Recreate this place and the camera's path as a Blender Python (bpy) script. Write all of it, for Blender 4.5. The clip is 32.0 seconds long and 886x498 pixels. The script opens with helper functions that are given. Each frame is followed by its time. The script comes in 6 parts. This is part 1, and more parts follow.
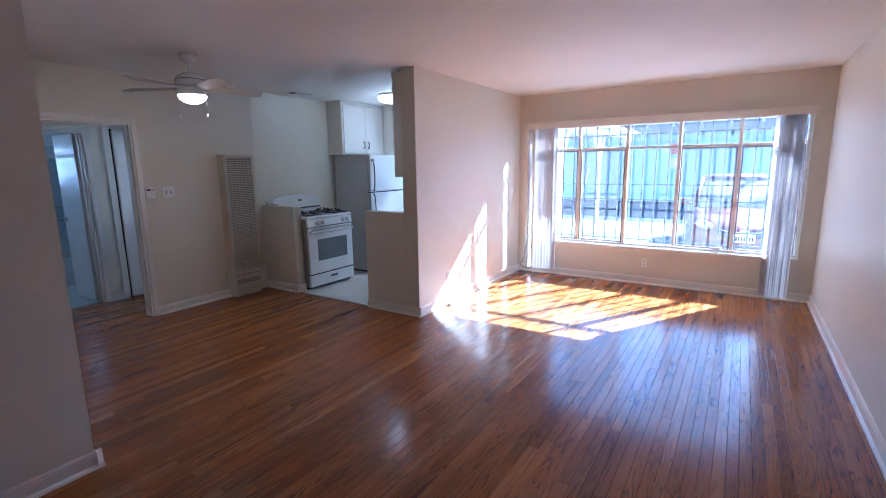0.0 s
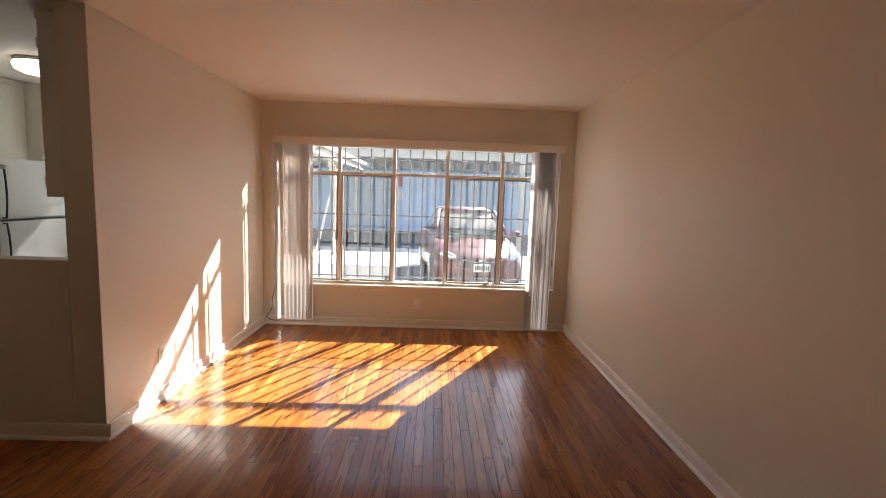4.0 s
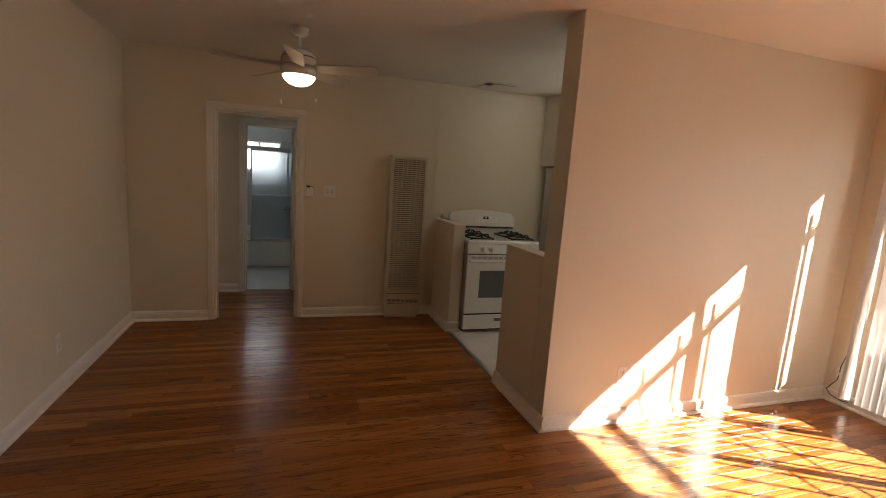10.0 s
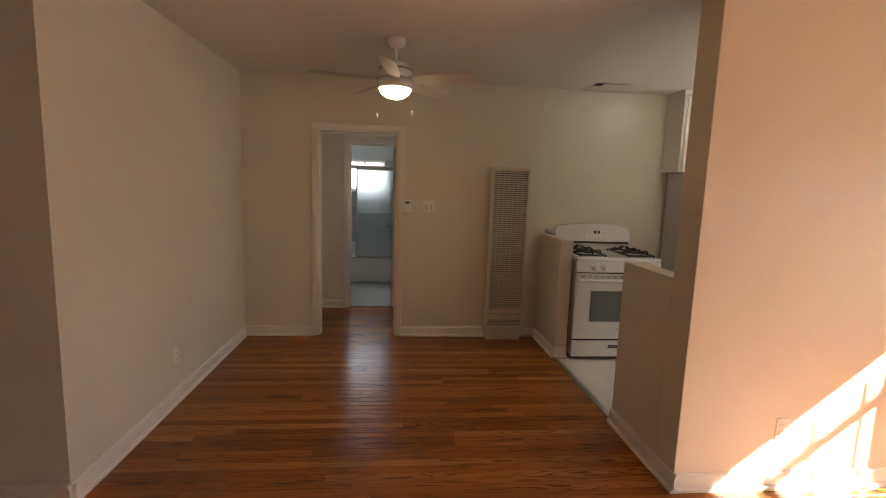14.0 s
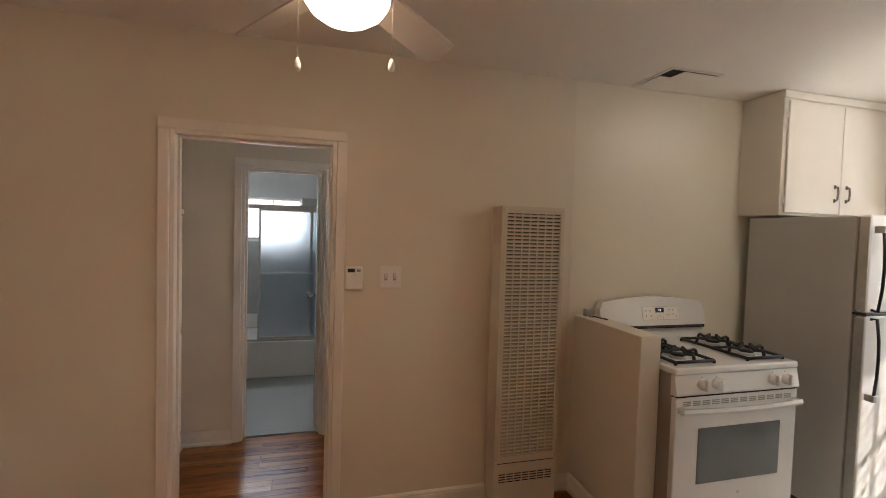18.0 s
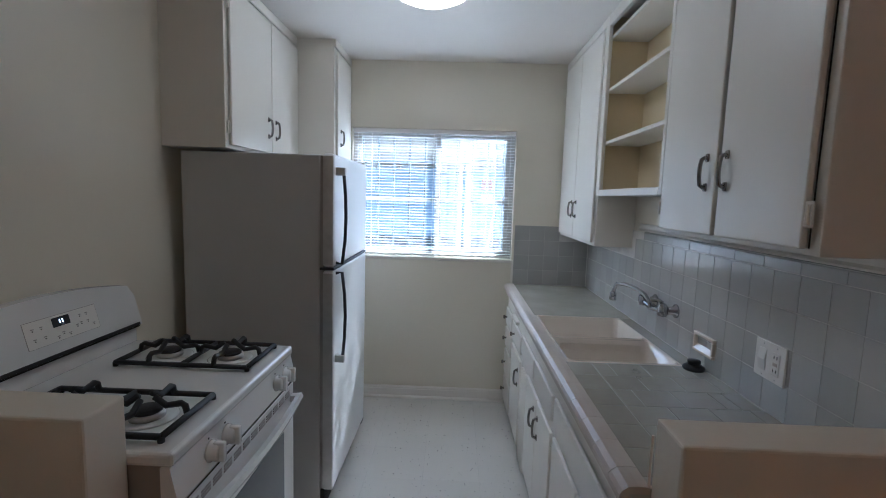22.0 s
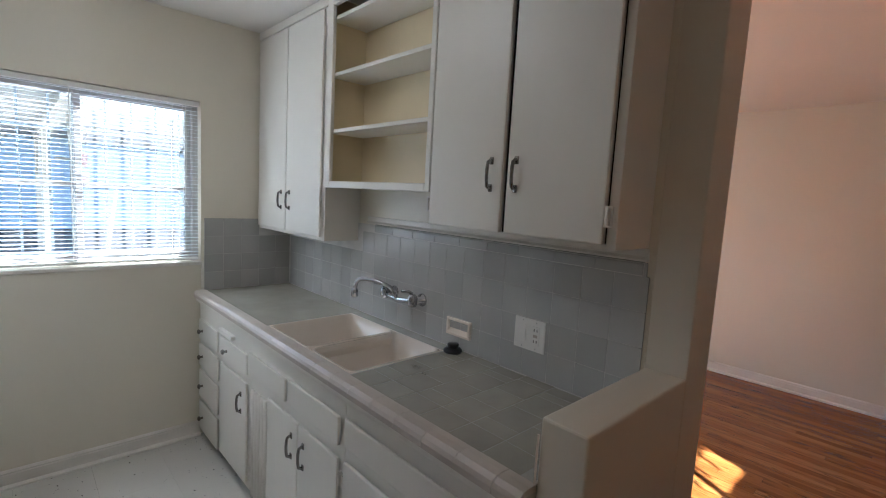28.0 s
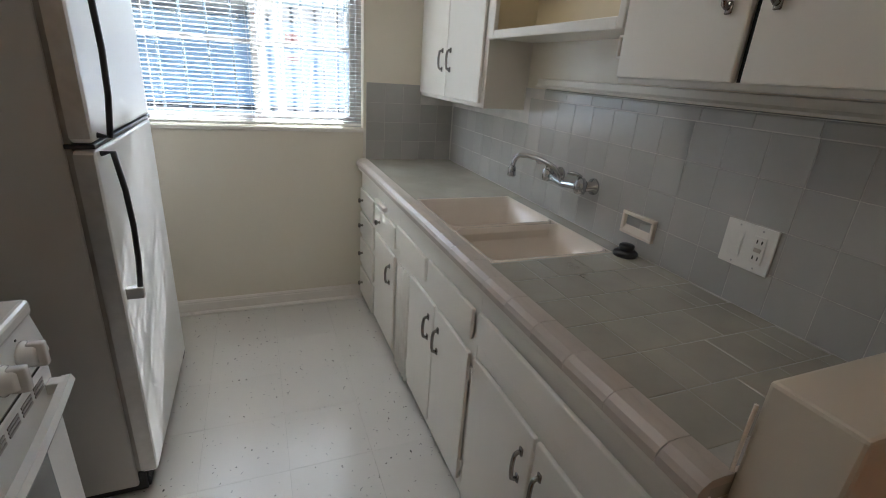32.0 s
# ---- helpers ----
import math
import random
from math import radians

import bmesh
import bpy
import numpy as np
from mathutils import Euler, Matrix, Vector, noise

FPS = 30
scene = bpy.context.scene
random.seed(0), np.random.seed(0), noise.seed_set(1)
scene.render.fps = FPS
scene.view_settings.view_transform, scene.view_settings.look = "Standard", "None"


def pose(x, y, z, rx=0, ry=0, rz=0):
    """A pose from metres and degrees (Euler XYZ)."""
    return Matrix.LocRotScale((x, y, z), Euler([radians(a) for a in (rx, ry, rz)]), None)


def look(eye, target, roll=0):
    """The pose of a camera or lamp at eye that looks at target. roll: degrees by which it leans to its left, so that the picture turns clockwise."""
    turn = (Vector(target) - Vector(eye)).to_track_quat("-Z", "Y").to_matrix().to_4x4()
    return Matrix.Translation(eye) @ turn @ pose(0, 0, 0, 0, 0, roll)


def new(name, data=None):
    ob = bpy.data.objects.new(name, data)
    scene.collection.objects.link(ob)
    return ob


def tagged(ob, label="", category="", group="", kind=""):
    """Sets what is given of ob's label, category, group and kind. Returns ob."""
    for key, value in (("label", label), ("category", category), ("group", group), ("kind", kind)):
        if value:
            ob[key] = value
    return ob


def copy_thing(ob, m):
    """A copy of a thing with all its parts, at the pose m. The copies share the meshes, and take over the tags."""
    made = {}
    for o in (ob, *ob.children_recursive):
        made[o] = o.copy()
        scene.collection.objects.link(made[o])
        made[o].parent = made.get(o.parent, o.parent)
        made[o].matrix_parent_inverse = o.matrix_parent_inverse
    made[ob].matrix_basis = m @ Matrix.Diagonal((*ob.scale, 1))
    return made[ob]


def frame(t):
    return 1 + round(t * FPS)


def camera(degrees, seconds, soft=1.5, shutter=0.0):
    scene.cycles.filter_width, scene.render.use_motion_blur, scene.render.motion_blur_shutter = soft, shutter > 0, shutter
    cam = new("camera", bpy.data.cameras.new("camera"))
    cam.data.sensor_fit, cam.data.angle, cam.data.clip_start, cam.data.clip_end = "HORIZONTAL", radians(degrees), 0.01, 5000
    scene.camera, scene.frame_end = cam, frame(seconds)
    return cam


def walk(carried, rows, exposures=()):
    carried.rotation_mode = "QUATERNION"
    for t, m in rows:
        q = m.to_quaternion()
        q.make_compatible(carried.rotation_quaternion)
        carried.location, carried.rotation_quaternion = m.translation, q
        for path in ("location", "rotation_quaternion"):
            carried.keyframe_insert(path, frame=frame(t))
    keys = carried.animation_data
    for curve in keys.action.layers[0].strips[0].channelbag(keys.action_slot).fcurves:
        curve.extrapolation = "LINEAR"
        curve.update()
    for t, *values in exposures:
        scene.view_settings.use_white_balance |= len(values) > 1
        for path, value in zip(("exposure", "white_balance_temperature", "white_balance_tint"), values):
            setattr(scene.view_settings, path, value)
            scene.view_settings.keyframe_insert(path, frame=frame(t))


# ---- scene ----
cam = camera(87.6, 32.0, soft=1.0)
PATH = [
    (0, (0.083, 0.359, 1.518), (-0.982, 2.014, 1.163), -0.8),
    (0.5, (0.12, 0.363, 1.551), (-0.732, 2.144, 1.232), -0.1),
    (1, (0.129, 0.49, 1.545), (-0.653, 2.304, 1.233), 0.8),
    (1.5, (0.108, 0.666, 1.541), (-0.595, 2.514, 1.235), 1.9),
    (2, (-0.019, 0.822, 1.522), (-0.601, 2.713, 1.229), 2.5),
    (2.5, (-0.22, 0.99, 1.518), (-0.644, 2.924, 1.239), 1.9),
    (3, (-0.353, 1.198, 1.501), (-0.66, 3.159, 1.251), 2.0),
    (3.5, (-0.48, 1.362, 1.488), (-0.679, 3.341, 1.271), 2.4),
    (4, (-0.701, 1.437, 1.483), (-0.66, 3.424, 1.257), 1.9),
    (4.5, (-0.819, 1.47, 1.501), (-0.639, 3.441, 1.211), 1.8),
    (6.5, (-0.823, 1.513, 1.435), (-0.657, 3.459, 1.007), 2.2),
    (7, (-0.74, 1.604, 1.411), (-0.655, 3.568, 1.043), 1.3),
    (7.5, (-0.571, 1.769, 1.438), (-0.716, 3.738, 1.116), 3.3),
    (8, (-0.532, 1.993, 1.413), (-0.894, 3.934, 1.093), 3.5),
    (8.5, (-0.582, 2.229, 1.392), (-1.203, 4.114, 1.144), 3.3),
    (9, (-0.47, 2.562, 1.38), (-1.811, 4.012, 1.065), 4.8),
    (9.5, (-0.449, 2.625, 1.481), (-2.172, 3.595, 1.181), 4.2),
    (10, (-0.291, 2.561, 1.501), (-2.164, 3.19, 1.191), 4.0),
    (10.5, (-0.196, 2.59, 1.52), (-2.116, 3.062, 1.221), 3.0),
    (11, (-0.136, 2.648, 1.522), (-2.082, 3.014, 1.238), 2.9),
    (11.5, (-0.077, 2.664, 1.526), (-2.037, 2.952, 1.254), 2.8),
    (12, (-0.056, 2.659, 1.525), (-2.027, 2.854, 1.25), 3.0),
    (12.5, (-0.062, 2.677, 1.525), (-2.035, 2.825, 1.236), 2.5),
    (13, (-0.117, 2.692, 1.514), (-2.094, 2.83, 1.245), 2.5),
    (13.5, (-0.309, 2.67, 1.505), (-2.285, 2.826, 1.239), 2.9),
    (14, (-0.557, 2.644, 1.474), (-2.53, 2.837, 1.208), 2.0),
    (14.5, (-0.822, 2.633, 1.495), (-2.803, 2.788, 1.266), 2.1),
    (15, (-1.093, 2.623, 1.521), (-3.081, 2.746, 1.343), 2.9),
    (15.5, (-1.364, 2.601, 1.52), (-3.361, 2.722, 1.518), 2.1),
    (17.5, (-2.367, 2.46, 1.564), (-4.328, 2.851, 1.586), 2.5),
    (18, (-2.573, 2.527, 1.531), (-4.496, 3.07, 1.454), 1.7),
    (18.5, (-2.838, 2.664, 1.522), (-4.655, 3.474, 1.323), 0.8),
    (19, (-3.061, 2.809, 1.46), (-4.699, 3.909, 1.133), 0.2),
    (19.5, (-3.254, 2.877, 1.477), (-4.628, 4.288, 1.13), 0.3),
    (20, (-3.402, 3.027, 1.46), (-4.479, 4.675, 1.108), 0.7),
    (20.5, (-3.556, 3.161, 1.468), (-4.274, 4.996, 1.128), 1.3),
    (21, (-3.713, 3.239, 1.48), (-4.06, 5.185, 1.177), 1.8),
    (21.5, (-3.757, 3.257, 1.493), (-3.872, 5.238, 1.244), 1.9),
    (22, (-3.714, 3.218, 1.504), (-3.763, 5.205, 1.282), 1.8),
    (22.5, (-3.687, 3.178, 1.493), (-3.74, 5.152, 1.178), 1.5),
    (23, (-3.678, 3.191, 1.419), (-3.779, 5.095, 0.813), 1.3),
    (23.5, (-3.675, 3.199, 1.374), (-3.805, 5.015, 0.548), 0.7),
    (24, (-3.672, 3.208, 1.349), (-3.763, 4.95, 0.37), 0.5),
    (24.5, (-3.671, 3.218, 1.335), (-3.742, 4.929, 0.301), 0.7),
    (25, (-3.663, 3.215, 1.342), (-3.755, 4.948, 0.347), 0.6),
    (25.5, (-3.688, 3.222, 1.373), (-3.677, 5.044, 0.547), 2.0),
    (26, (-3.813, 3.288, 1.414), (-3.322, 5.144, 0.855), 3.0),
    (26.5, (-3.923, 3.349, 1.462), (-3.072, 5.124, 1.106), 3.1),
    (28.5, (-4.147, 3.678, 1.519), (-2.726, 5.062, 1.261), 2.6),
    (29, (-4.183, 3.692, 1.487), (-2.787, 5.046, 1.019), 1.9),
    (29.5, (-4.195, 3.695, 1.459), (-2.815, 5.016, 0.866), 1.1),
    (30, (-4.19, 3.69, 1.439), (-2.838, 4.982, 0.73), 0.8),
    (30.5, (-4.183, 3.686, 1.426), (-2.843, 4.948, 0.644), 1.2),
    (31, (-4.172, 3.691, 1.413), (-2.845, 4.956, 0.614), 2.1),
    (31.5, (-4.091, 3.744, 1.406), (-2.924, 5.178, 0.642), 2.3),
    (32, (-3.874, 3.856, 1.4), (-3.155, 5.581, 0.687), 4.1),
]
EXPOSURES = [
    (0.0, 3.78, 4090, 10),
    (1.0, 3.55, 4840, 10),
    (2.0, 3.38, 5540, 10),
    (3.0, 3.01, 5920, 10),
    (4.0, 2.73, 6230, 10),
    (7.0, 2.67, 6280, 10),
    (9.0, 2.63, 6280, 10),
    (10.0, 3.08, 6670, 10),
    (11.0, 3.35, 6730, 10),
    (13.0, 3.45, 6700, 10),
    (15.0, 3.79, 6680, 13),
    (18.0, 3.96, 6360, 15),
    (19.0, 3.82, 5590, 13),
    (20.0, 3.50, 5080, 10),
    (21.0, 3.22, 4840, 10),
    (23.0, 3.14, 4800, 10),
    (24.0, 3.48, 4790, 10),
    (25.0, 3.96, 4950, 10),
    (26.0, 3.82, 4950, 10),
    (29.0, 3.03, 5370, 10),
    (30.0, 3.16, 5610, 12),
    (31.0, 3.36, 5840, 12),
    (32.0, 3.20, 5500, 10),
]
walk(cam, [(t, look(eye, target, roll)) for t, eye, target, roll in PATH], EXPOSURES)

# ---- world and sun ----
SUN = Vector((0.70, 1.22, 1.0)).normalized()
world = bpy.data.worlds.new("sky")
world.use_nodes = True
scene.world = world
wn = world.node_tree.nodes
sky = wn.new("ShaderNodeTexSky")
sky.sky_type, sky.sun_disc = "NISHITA", False
sky.sun_elevation, sky.sun_rotation = math.asin(SUN.z), math.atan2(SUN.x, SUN.y)
wn["Background"].inputs["Strength"].default_value = 0.07
world.node_tree.links.new(sky.outputs["Color"], wn["Background"].inputs["Color"])
sun_data = bpy.data.lights.new("sun", "SUN")
sun_data.energy, sun_data.angle, sun_data.color = 5.0, radians(0.53), (1.0, 0.93, 0.82)
sun_lamp = new("sun", sun_data)
sun_lamp.matrix_world = look(SUN * 30, (0, 0, 0))

bath_sky = bpy.data.lights.new("bath_window_sky", "AREA")
bath_sky.shape, bath_sky.size, bath_sky.size_y, bath_sky.energy, bath_sky.color = "RECTANGLE", 0.62, 0.42, 0.5, (0.95, 0.97, 1.0)
new("bath_window_sky", bath_sky).matrix_world = look((-8.40, 2.05, 1.615), (-7.4, 2.05, 1.6))


# ---- materials ----
def shader(name):
    m = bpy.data.materials.new(name)
    m.use_nodes = True
    n, l = m.node_tree.nodes, m.node_tree.links
    return m, n, l, n["Principled BSDF"]


def node(n, kind, **values):
    d = n.new("ShaderNode" + kind)
    for key, value in values.items():
        if key in ("operation", "blend_type", "data_type", "feature", "distance", "noise_dimensions", "interpolation", "wave_type", "bands_direction"):
            setattr(d, key, value)
        else:
            d.inputs[key.replace("_", " ")].default_value = value
    return d


def ramp(n, stops):
    d = n.new("ShaderNodeValToRGB")
    while len(d.color_ramp.elements) < len(stops):
        d.color_ramp.elements.new(0.5)
    for e, (p, c) in zip(d.color_ramp.elements, stops):
        e.position, e.color = p, (*c, 1)
    return d


def shade(c, k):
    return tuple(min(1.0, v * k) for v in c)


def plain(name, color, rough=0.5, metal=0.0, vary=0.06, scale=6.0, grain=0.0, grain_scale=120.0, coat=0.0, per_object=0.0, spec=0.5, dirt=0.0):
    """A painted, moulded or metal surface: slow mottling, fine grain relief, uneven gloss."""
    m, n, l, b = shader(name)
    at = n.new("ShaderNodeNewGeometry")
    slow = node(n, "TexNoise", Scale=scale, Detail=4.0)
    l.new(at.outputs["Position"], slow.inputs["Vector"])
    tone = ramp(n, [(0.3, shade(color, 1 - vary)), (0.7, shade(color, 1 + vary))])
    l.new(slow.outputs["Fac"], tone.inputs["Fac"])
    out = tone.outputs["Color"]
    if dirt:
        spots = node(n, "TexNoise", Scale=scale * 7, Detail=6.0, Roughness=0.7)
        l.new(at.outputs["Position"], spots.inputs["Vector"])
        mask = ramp(n, [(0.56, (0, 0, 0)), (0.75, (dirt, dirt, dirt))])
        l.new(spots.outputs["Fac"], mask.inputs["Fac"])
        mix = node(n, "Mix", data_type="RGBA")
        l.new(mask.outputs["Color"], mix.inputs[0]), l.new(out, mix.inputs[6])
        mix.inputs[7].default_value = (*shade(color, 0.45), 1)
        out = mix.outputs[2]
    if per_object:
        info = n.new("ShaderNodeObjectInfo")
        rng = node(n, "MapRange", To_Min=1 - per_object, To_Max=1 + per_object)
        l.new(info.outputs["Random"], rng.inputs["Value"])
        hsv = n.new("ShaderNodeHueSaturation")
        l.new(rng.outputs["Result"], hsv.inputs["Value"]), l.new(out, hsv.inputs["Color"])
        out = hsv.outputs["Color"]
    l.new(out, b.inputs["Base Color"])
    uneven = node(n, "MapRange", To_Min=max(0.02, rough * 0.85), To_Max=min(1, rough * 1.15))
    l.new(slow.outputs["Fac"], uneven.inputs["Value"]), l.new(uneven.outputs["Result"], b.inputs["Roughness"])
    b.inputs["Metallic"].default_value, b.inputs["Coat Weight"].default_value = metal, coat
    b.inputs["Specular IOR Level"].default_value = spec
    if grain:
        fine = node(n, "TexNoise", Scale=grain_scale, Detail=3.0)
        l.new(at.outputs["Position"], fine.inputs["Vector"])
        bump = node(n, "Bump", Strength=grain, Distance=0.002)
        l.new(fine.outputs["Fac"], bump.inputs["Height"]), l.new(bump.outputs["Normal"], b.inputs["Normal"])
    return m


def oak(name, tones, dark, rough):
    """Varnished strip oak along y: each board has its own tone, arched grain lines and open pores."""
    m, n, l, b = shader(name)
    at, info = n.new("ShaderNodeNewGeometry"), n.new("ShaderNodeObjectInfo")
    add = node(n, "Math", operation="ADD")
    l.new(info.outputs["Random"], add.inputs[0]), l.new(at.outputs["Random Per Island"], add.inputs[1])
    own = node(n, "Math", operation="FRACT")
    l.new(add.outputs[0], own.inputs[0])
    shift = node(n, "VectorMath", operation="SCALE")
    shift.inputs[0].default_value = (7.3, 31.0, 3.1)
    l.new(own.outputs[0], shift.inputs["Scale"])
    place = node(n, "VectorMath", operation="ADD")
    l.new(at.outputs["Position"], place.inputs[0]), l.new(shift.outputs[0], place.inputs[1])

    def stretched(scale, **values):
        grid = n.new("ShaderNodeMapping")
        grid.inputs["Scale"].default_value = scale
        tex = node(n, "TexNoise", Scale=1.0, **values)
        l.new(place.outputs[0], grid.inputs["Vector"]), l.new(grid.outputs[0], tex.inputs["Vector"])
        return tex
    base = ramp(n, tones)
    l.new(own.outputs[0], base.inputs["Fac"])
    # growth rings: contour lines of a slow stretched noise
    slow = stretched((15, 1.1, 15), Detail=2.0, Roughness=0.45, Distortion=0.8)
    rings = node(n, "Math", operation="MULTIPLY")
    rings.inputs[1].default_value = 9.0
    l.new(slow.outputs["Fac"], rings.inputs[0])
    saw = node(n, "Math", operation="FRACT")
    l.new(rings.outputs[0], saw.inputs[0])
    lines = ramp(n, [(0.0, (0, 0, 0)), (0.55, (0.08, 0.08, 0.08)), (0.90, (1, 1, 1)), (0.99, (0.1, 0.1, 0.1))])
    l.new(saw.outputs[0], lines.inputs["Fac"])
    pores = stretched((260, 7, 260), Detail=2.0)
    broken = ramp(n, [(0.40, (1, 1, 1)), (0.62, (0.2, 0.12, 0.12))])
    l.new(pores.outputs["Fac"], broken.inputs["Fac"])
    where = stretched((5, 0.7, 5), Detail=1.0)
    some = ramp(n, [(0.38, (0.35, 0.35, 0.35)), (0.58, (1, 1, 1))])
    l.new(where.outputs["Fac"], some.inputs["Fac"])
    figure = node(n, "Math", operation="MULTIPLY")
    l.new(lines.outputs["Color"], figure.inputs[0]), l.new(broken.outputs["Color"], figure.inputs[1])
    mask = node(n, "Math", operation="MULTIPLY")
    l.new(figure.outputs[0], mask.inputs[0]), l.new(some.outputs["Color"], mask.inputs[1])
    mix = node(n, "Mix", data_type="RGBA")
    l.new(mask.outputs[0], mix.inputs[0]), l.new(base.outputs["Color"], mix.inputs[6])
    mix.inputs[7].default_value = (*dark, 1)
    fibre = stretched((60, 3, 60), Detail=3.0, Roughness=0.6)
    rng = node(n, "MapRange", From_Min=0.3, From_Max=0.7, To_Min=0.86, To_Max=1.12)
    l.new(fibre.outputs["Fac"], rng.inputs["Value"])
    hsv = n.new("ShaderNodeHueSaturation")
    l.new(rng.outputs["Result"], hsv.inputs["Value"]), l.new(mix.outputs[2], hsv.inputs["Color"])
    l.new(hsv.outputs["Color"], b.inputs["Base Color"])
    wear = node(n, "TexNoise", Scale=2.2, Detail=6.0)
    l.new(at.outputs["Position"], wear.inputs["Vector"])
    gloss = node(n, "MapRange", From_Min=0.3, From_Max=0.7, To_Min=rough * 0.8, To_Max=rough * 1.4)
    l.new(wear.outputs["Fac"], gloss.inputs["Value"]), l.new(gloss.outputs["Result"], b.inputs["Roughness"])
    bump = node(n, "Bump", Strength=0.35, Distance=0.0012)
    bump.invert = True
    l.new(mask.outputs[0], bump.inputs["Height"]), l.new(bump.outputs["Normal"], b.inputs["Normal"])
    b.inputs["Specular IOR Level"].default_value = 0.26
    b.inputs["Coat Weight"].default_value, b.inputs["Coat Roughness"].default_value = 0.16, 0.10
    return m


def clear_glass(name, tint=(1, 1, 1), rough=0.0, dust=0.0):
    m, n, l, b = shader(name)
    n.remove(b)
    through_it, gloss, mix = n.new("ShaderNodeBsdfTransparent"), n.new("ShaderNodeBsdfGlossy"), n.new("ShaderNodeMixShader")
    through_it.inputs["Color"].default_value = (*tint, 1)
    gloss.inputs["Roughness"].default_value = 0.02 + rough
    fres = node(n, "Fresnel", IOR=1.45)
    l.new(fres.outputs[0], mix.inputs[0]), l.new(through_it.outputs[0], mix.inputs[1]), l.new(gloss.outputs[0], mix.inputs[2])
    out = mix.outputs[0]
    if dust:
        film, over = n.new("ShaderNodeBsdfTranslucent"), n.new("ShaderNodeMixShader")
        film.inputs["Color"].default_value, over.inputs[0].default_value = (0.9, 0.9, 0.9, 1), dust
        l.new(out, over.inputs[1]), l.new(film.outputs[0], over.inputs[2])
        out = over.outputs[0]
    l.new(out, n["Material Output"].inputs["Surface"])
    return m


def frosted_glass(name, tint):
    m, n, l, b = shader(name)
    b.inputs["Base Color"].default_value = (*tint, 1)
    b.inputs["Transmission Weight"].default_value, b.inputs["Roughness"].default_value, b.inputs["IOR"].default_value = 0.9, 0.55, 1.3
    return m


def glow(name, color, strength):
    m, n, l, b = shader(name)
    b.inputs["Base Color"].default_value, b.inputs["Roughness"].default_value = (0.9, 0.88, 0.84, 1), 0.3
    b.inputs["Emission Color"].default_value, b.inputs["Emission Strength"].default_value = (*color, 1), strength
    return m


def translucent(name, color, share):
    m, n, l, b = shader(name)
    b.inputs["Base Color"].default_value, b.inputs["Roughness"].default_value = (*color, 1), 0.55
    soft, mix = n.new("ShaderNodeBsdfTranslucent"), n.new("ShaderNodeMixShader")
    soft.inputs["Color"].default_value = (*color, 1)
    mix.inputs[0].default_value = share
    l.new(b.outputs[0], mix.inputs[1]), l.new(soft.outputs[0], mix.inputs[2]), l.new(mix.outputs[0], n["Material Output"].inputs["Surface"])
    return m


def chips(name, ground, chip, rough):
    """Vinyl tile with scattered dark chips."""
    m, n, l, b = shader(name)
    at, info = n.new("ShaderNodeNewGeometry"), n.new("ShaderNodeObjectInfo")
    warp = node(n, "TexNoise", Scale=90.0, Detail=1.0)
    l.new(at.outputs["Position"], warp.inputs["Vector"])
    stretch = node(n, "VectorMath", operation="MULTIPLY_ADD")
    l.new(warp.outputs["Color"], stretch.inputs[0])
    stretch.inputs[1].default_value = (0.012, 0.03, 0)
    l.new(at.outputs["Position"], stretch.inputs[2])
    cells = node(n, "TexVoronoi", Scale=44.0)
    longer = n.new("ShaderNodeMapping")
    longer.inputs["Scale"].default_value = (0.75, 1.5, 1)
    l.new(stretch.outputs[0], longer.inputs["Vector"]), l.new(longer.outputs[0], cells.inputs["Vector"])
    dots = ramp(n, [(0.10, (1, 1, 1)), (0.13, (0, 0, 0))])
    l.new(cells.outputs["Distance"], dots.inputs["Fac"])
    pick = ramp(n, [(0.38, (0, 0, 0)), (0.42, (1, 1, 1))])
    l.new(cells.outputs["Color"], pick.inputs["Fac"])
    both = node(n, "Math", operation="MULTIPLY")
    l.new(dots.outputs["Color"], both.inputs[0]), l.new(pick.outputs["Color"], both.inputs[1])
    slow = node(n, "TexNoise", Scale=3.0, Detail=2.0)
    l.new(at.outputs["Position"], slow.inputs["Vector"])
    base = ramp(n, [(0.2, shade(ground, 0.975)), (0.8, shade(ground, 1.025))])
    l.new(slow.outputs["Fac"], base.inputs["Fac"])
    mix = node(n, "Mix", data_type="RGBA")
    l.new(both.outputs[0], mix.inputs[0]), l.new(base.outputs["Color"], mix.inputs[6])
    mix.inputs[7].default_value = (*chip, 1)
    rng = node(n, "MapRange", To_Min=0.985, To_Max=1.015)
    l.new(info.outputs["Random"], rng.inputs["Value"])
    hsv = n.new("ShaderNodeHueSaturation")
    l.new(rng.outputs["Result"], hsv.inputs["Value"]), l.new(mix.outputs[2], hsv.inputs["Color"])
    l.new(hsv.outputs["Color"], b.inputs["Base Color"])
    gloss = node(n, "MapRange", To_Min=rough * 0.8, To_Max=rough * 1.25)
    l.new(slow.outputs["Fac"], gloss.inputs["Value"]), l.new(gloss.outputs["Result"], b.inputs["Roughness"])
    return m


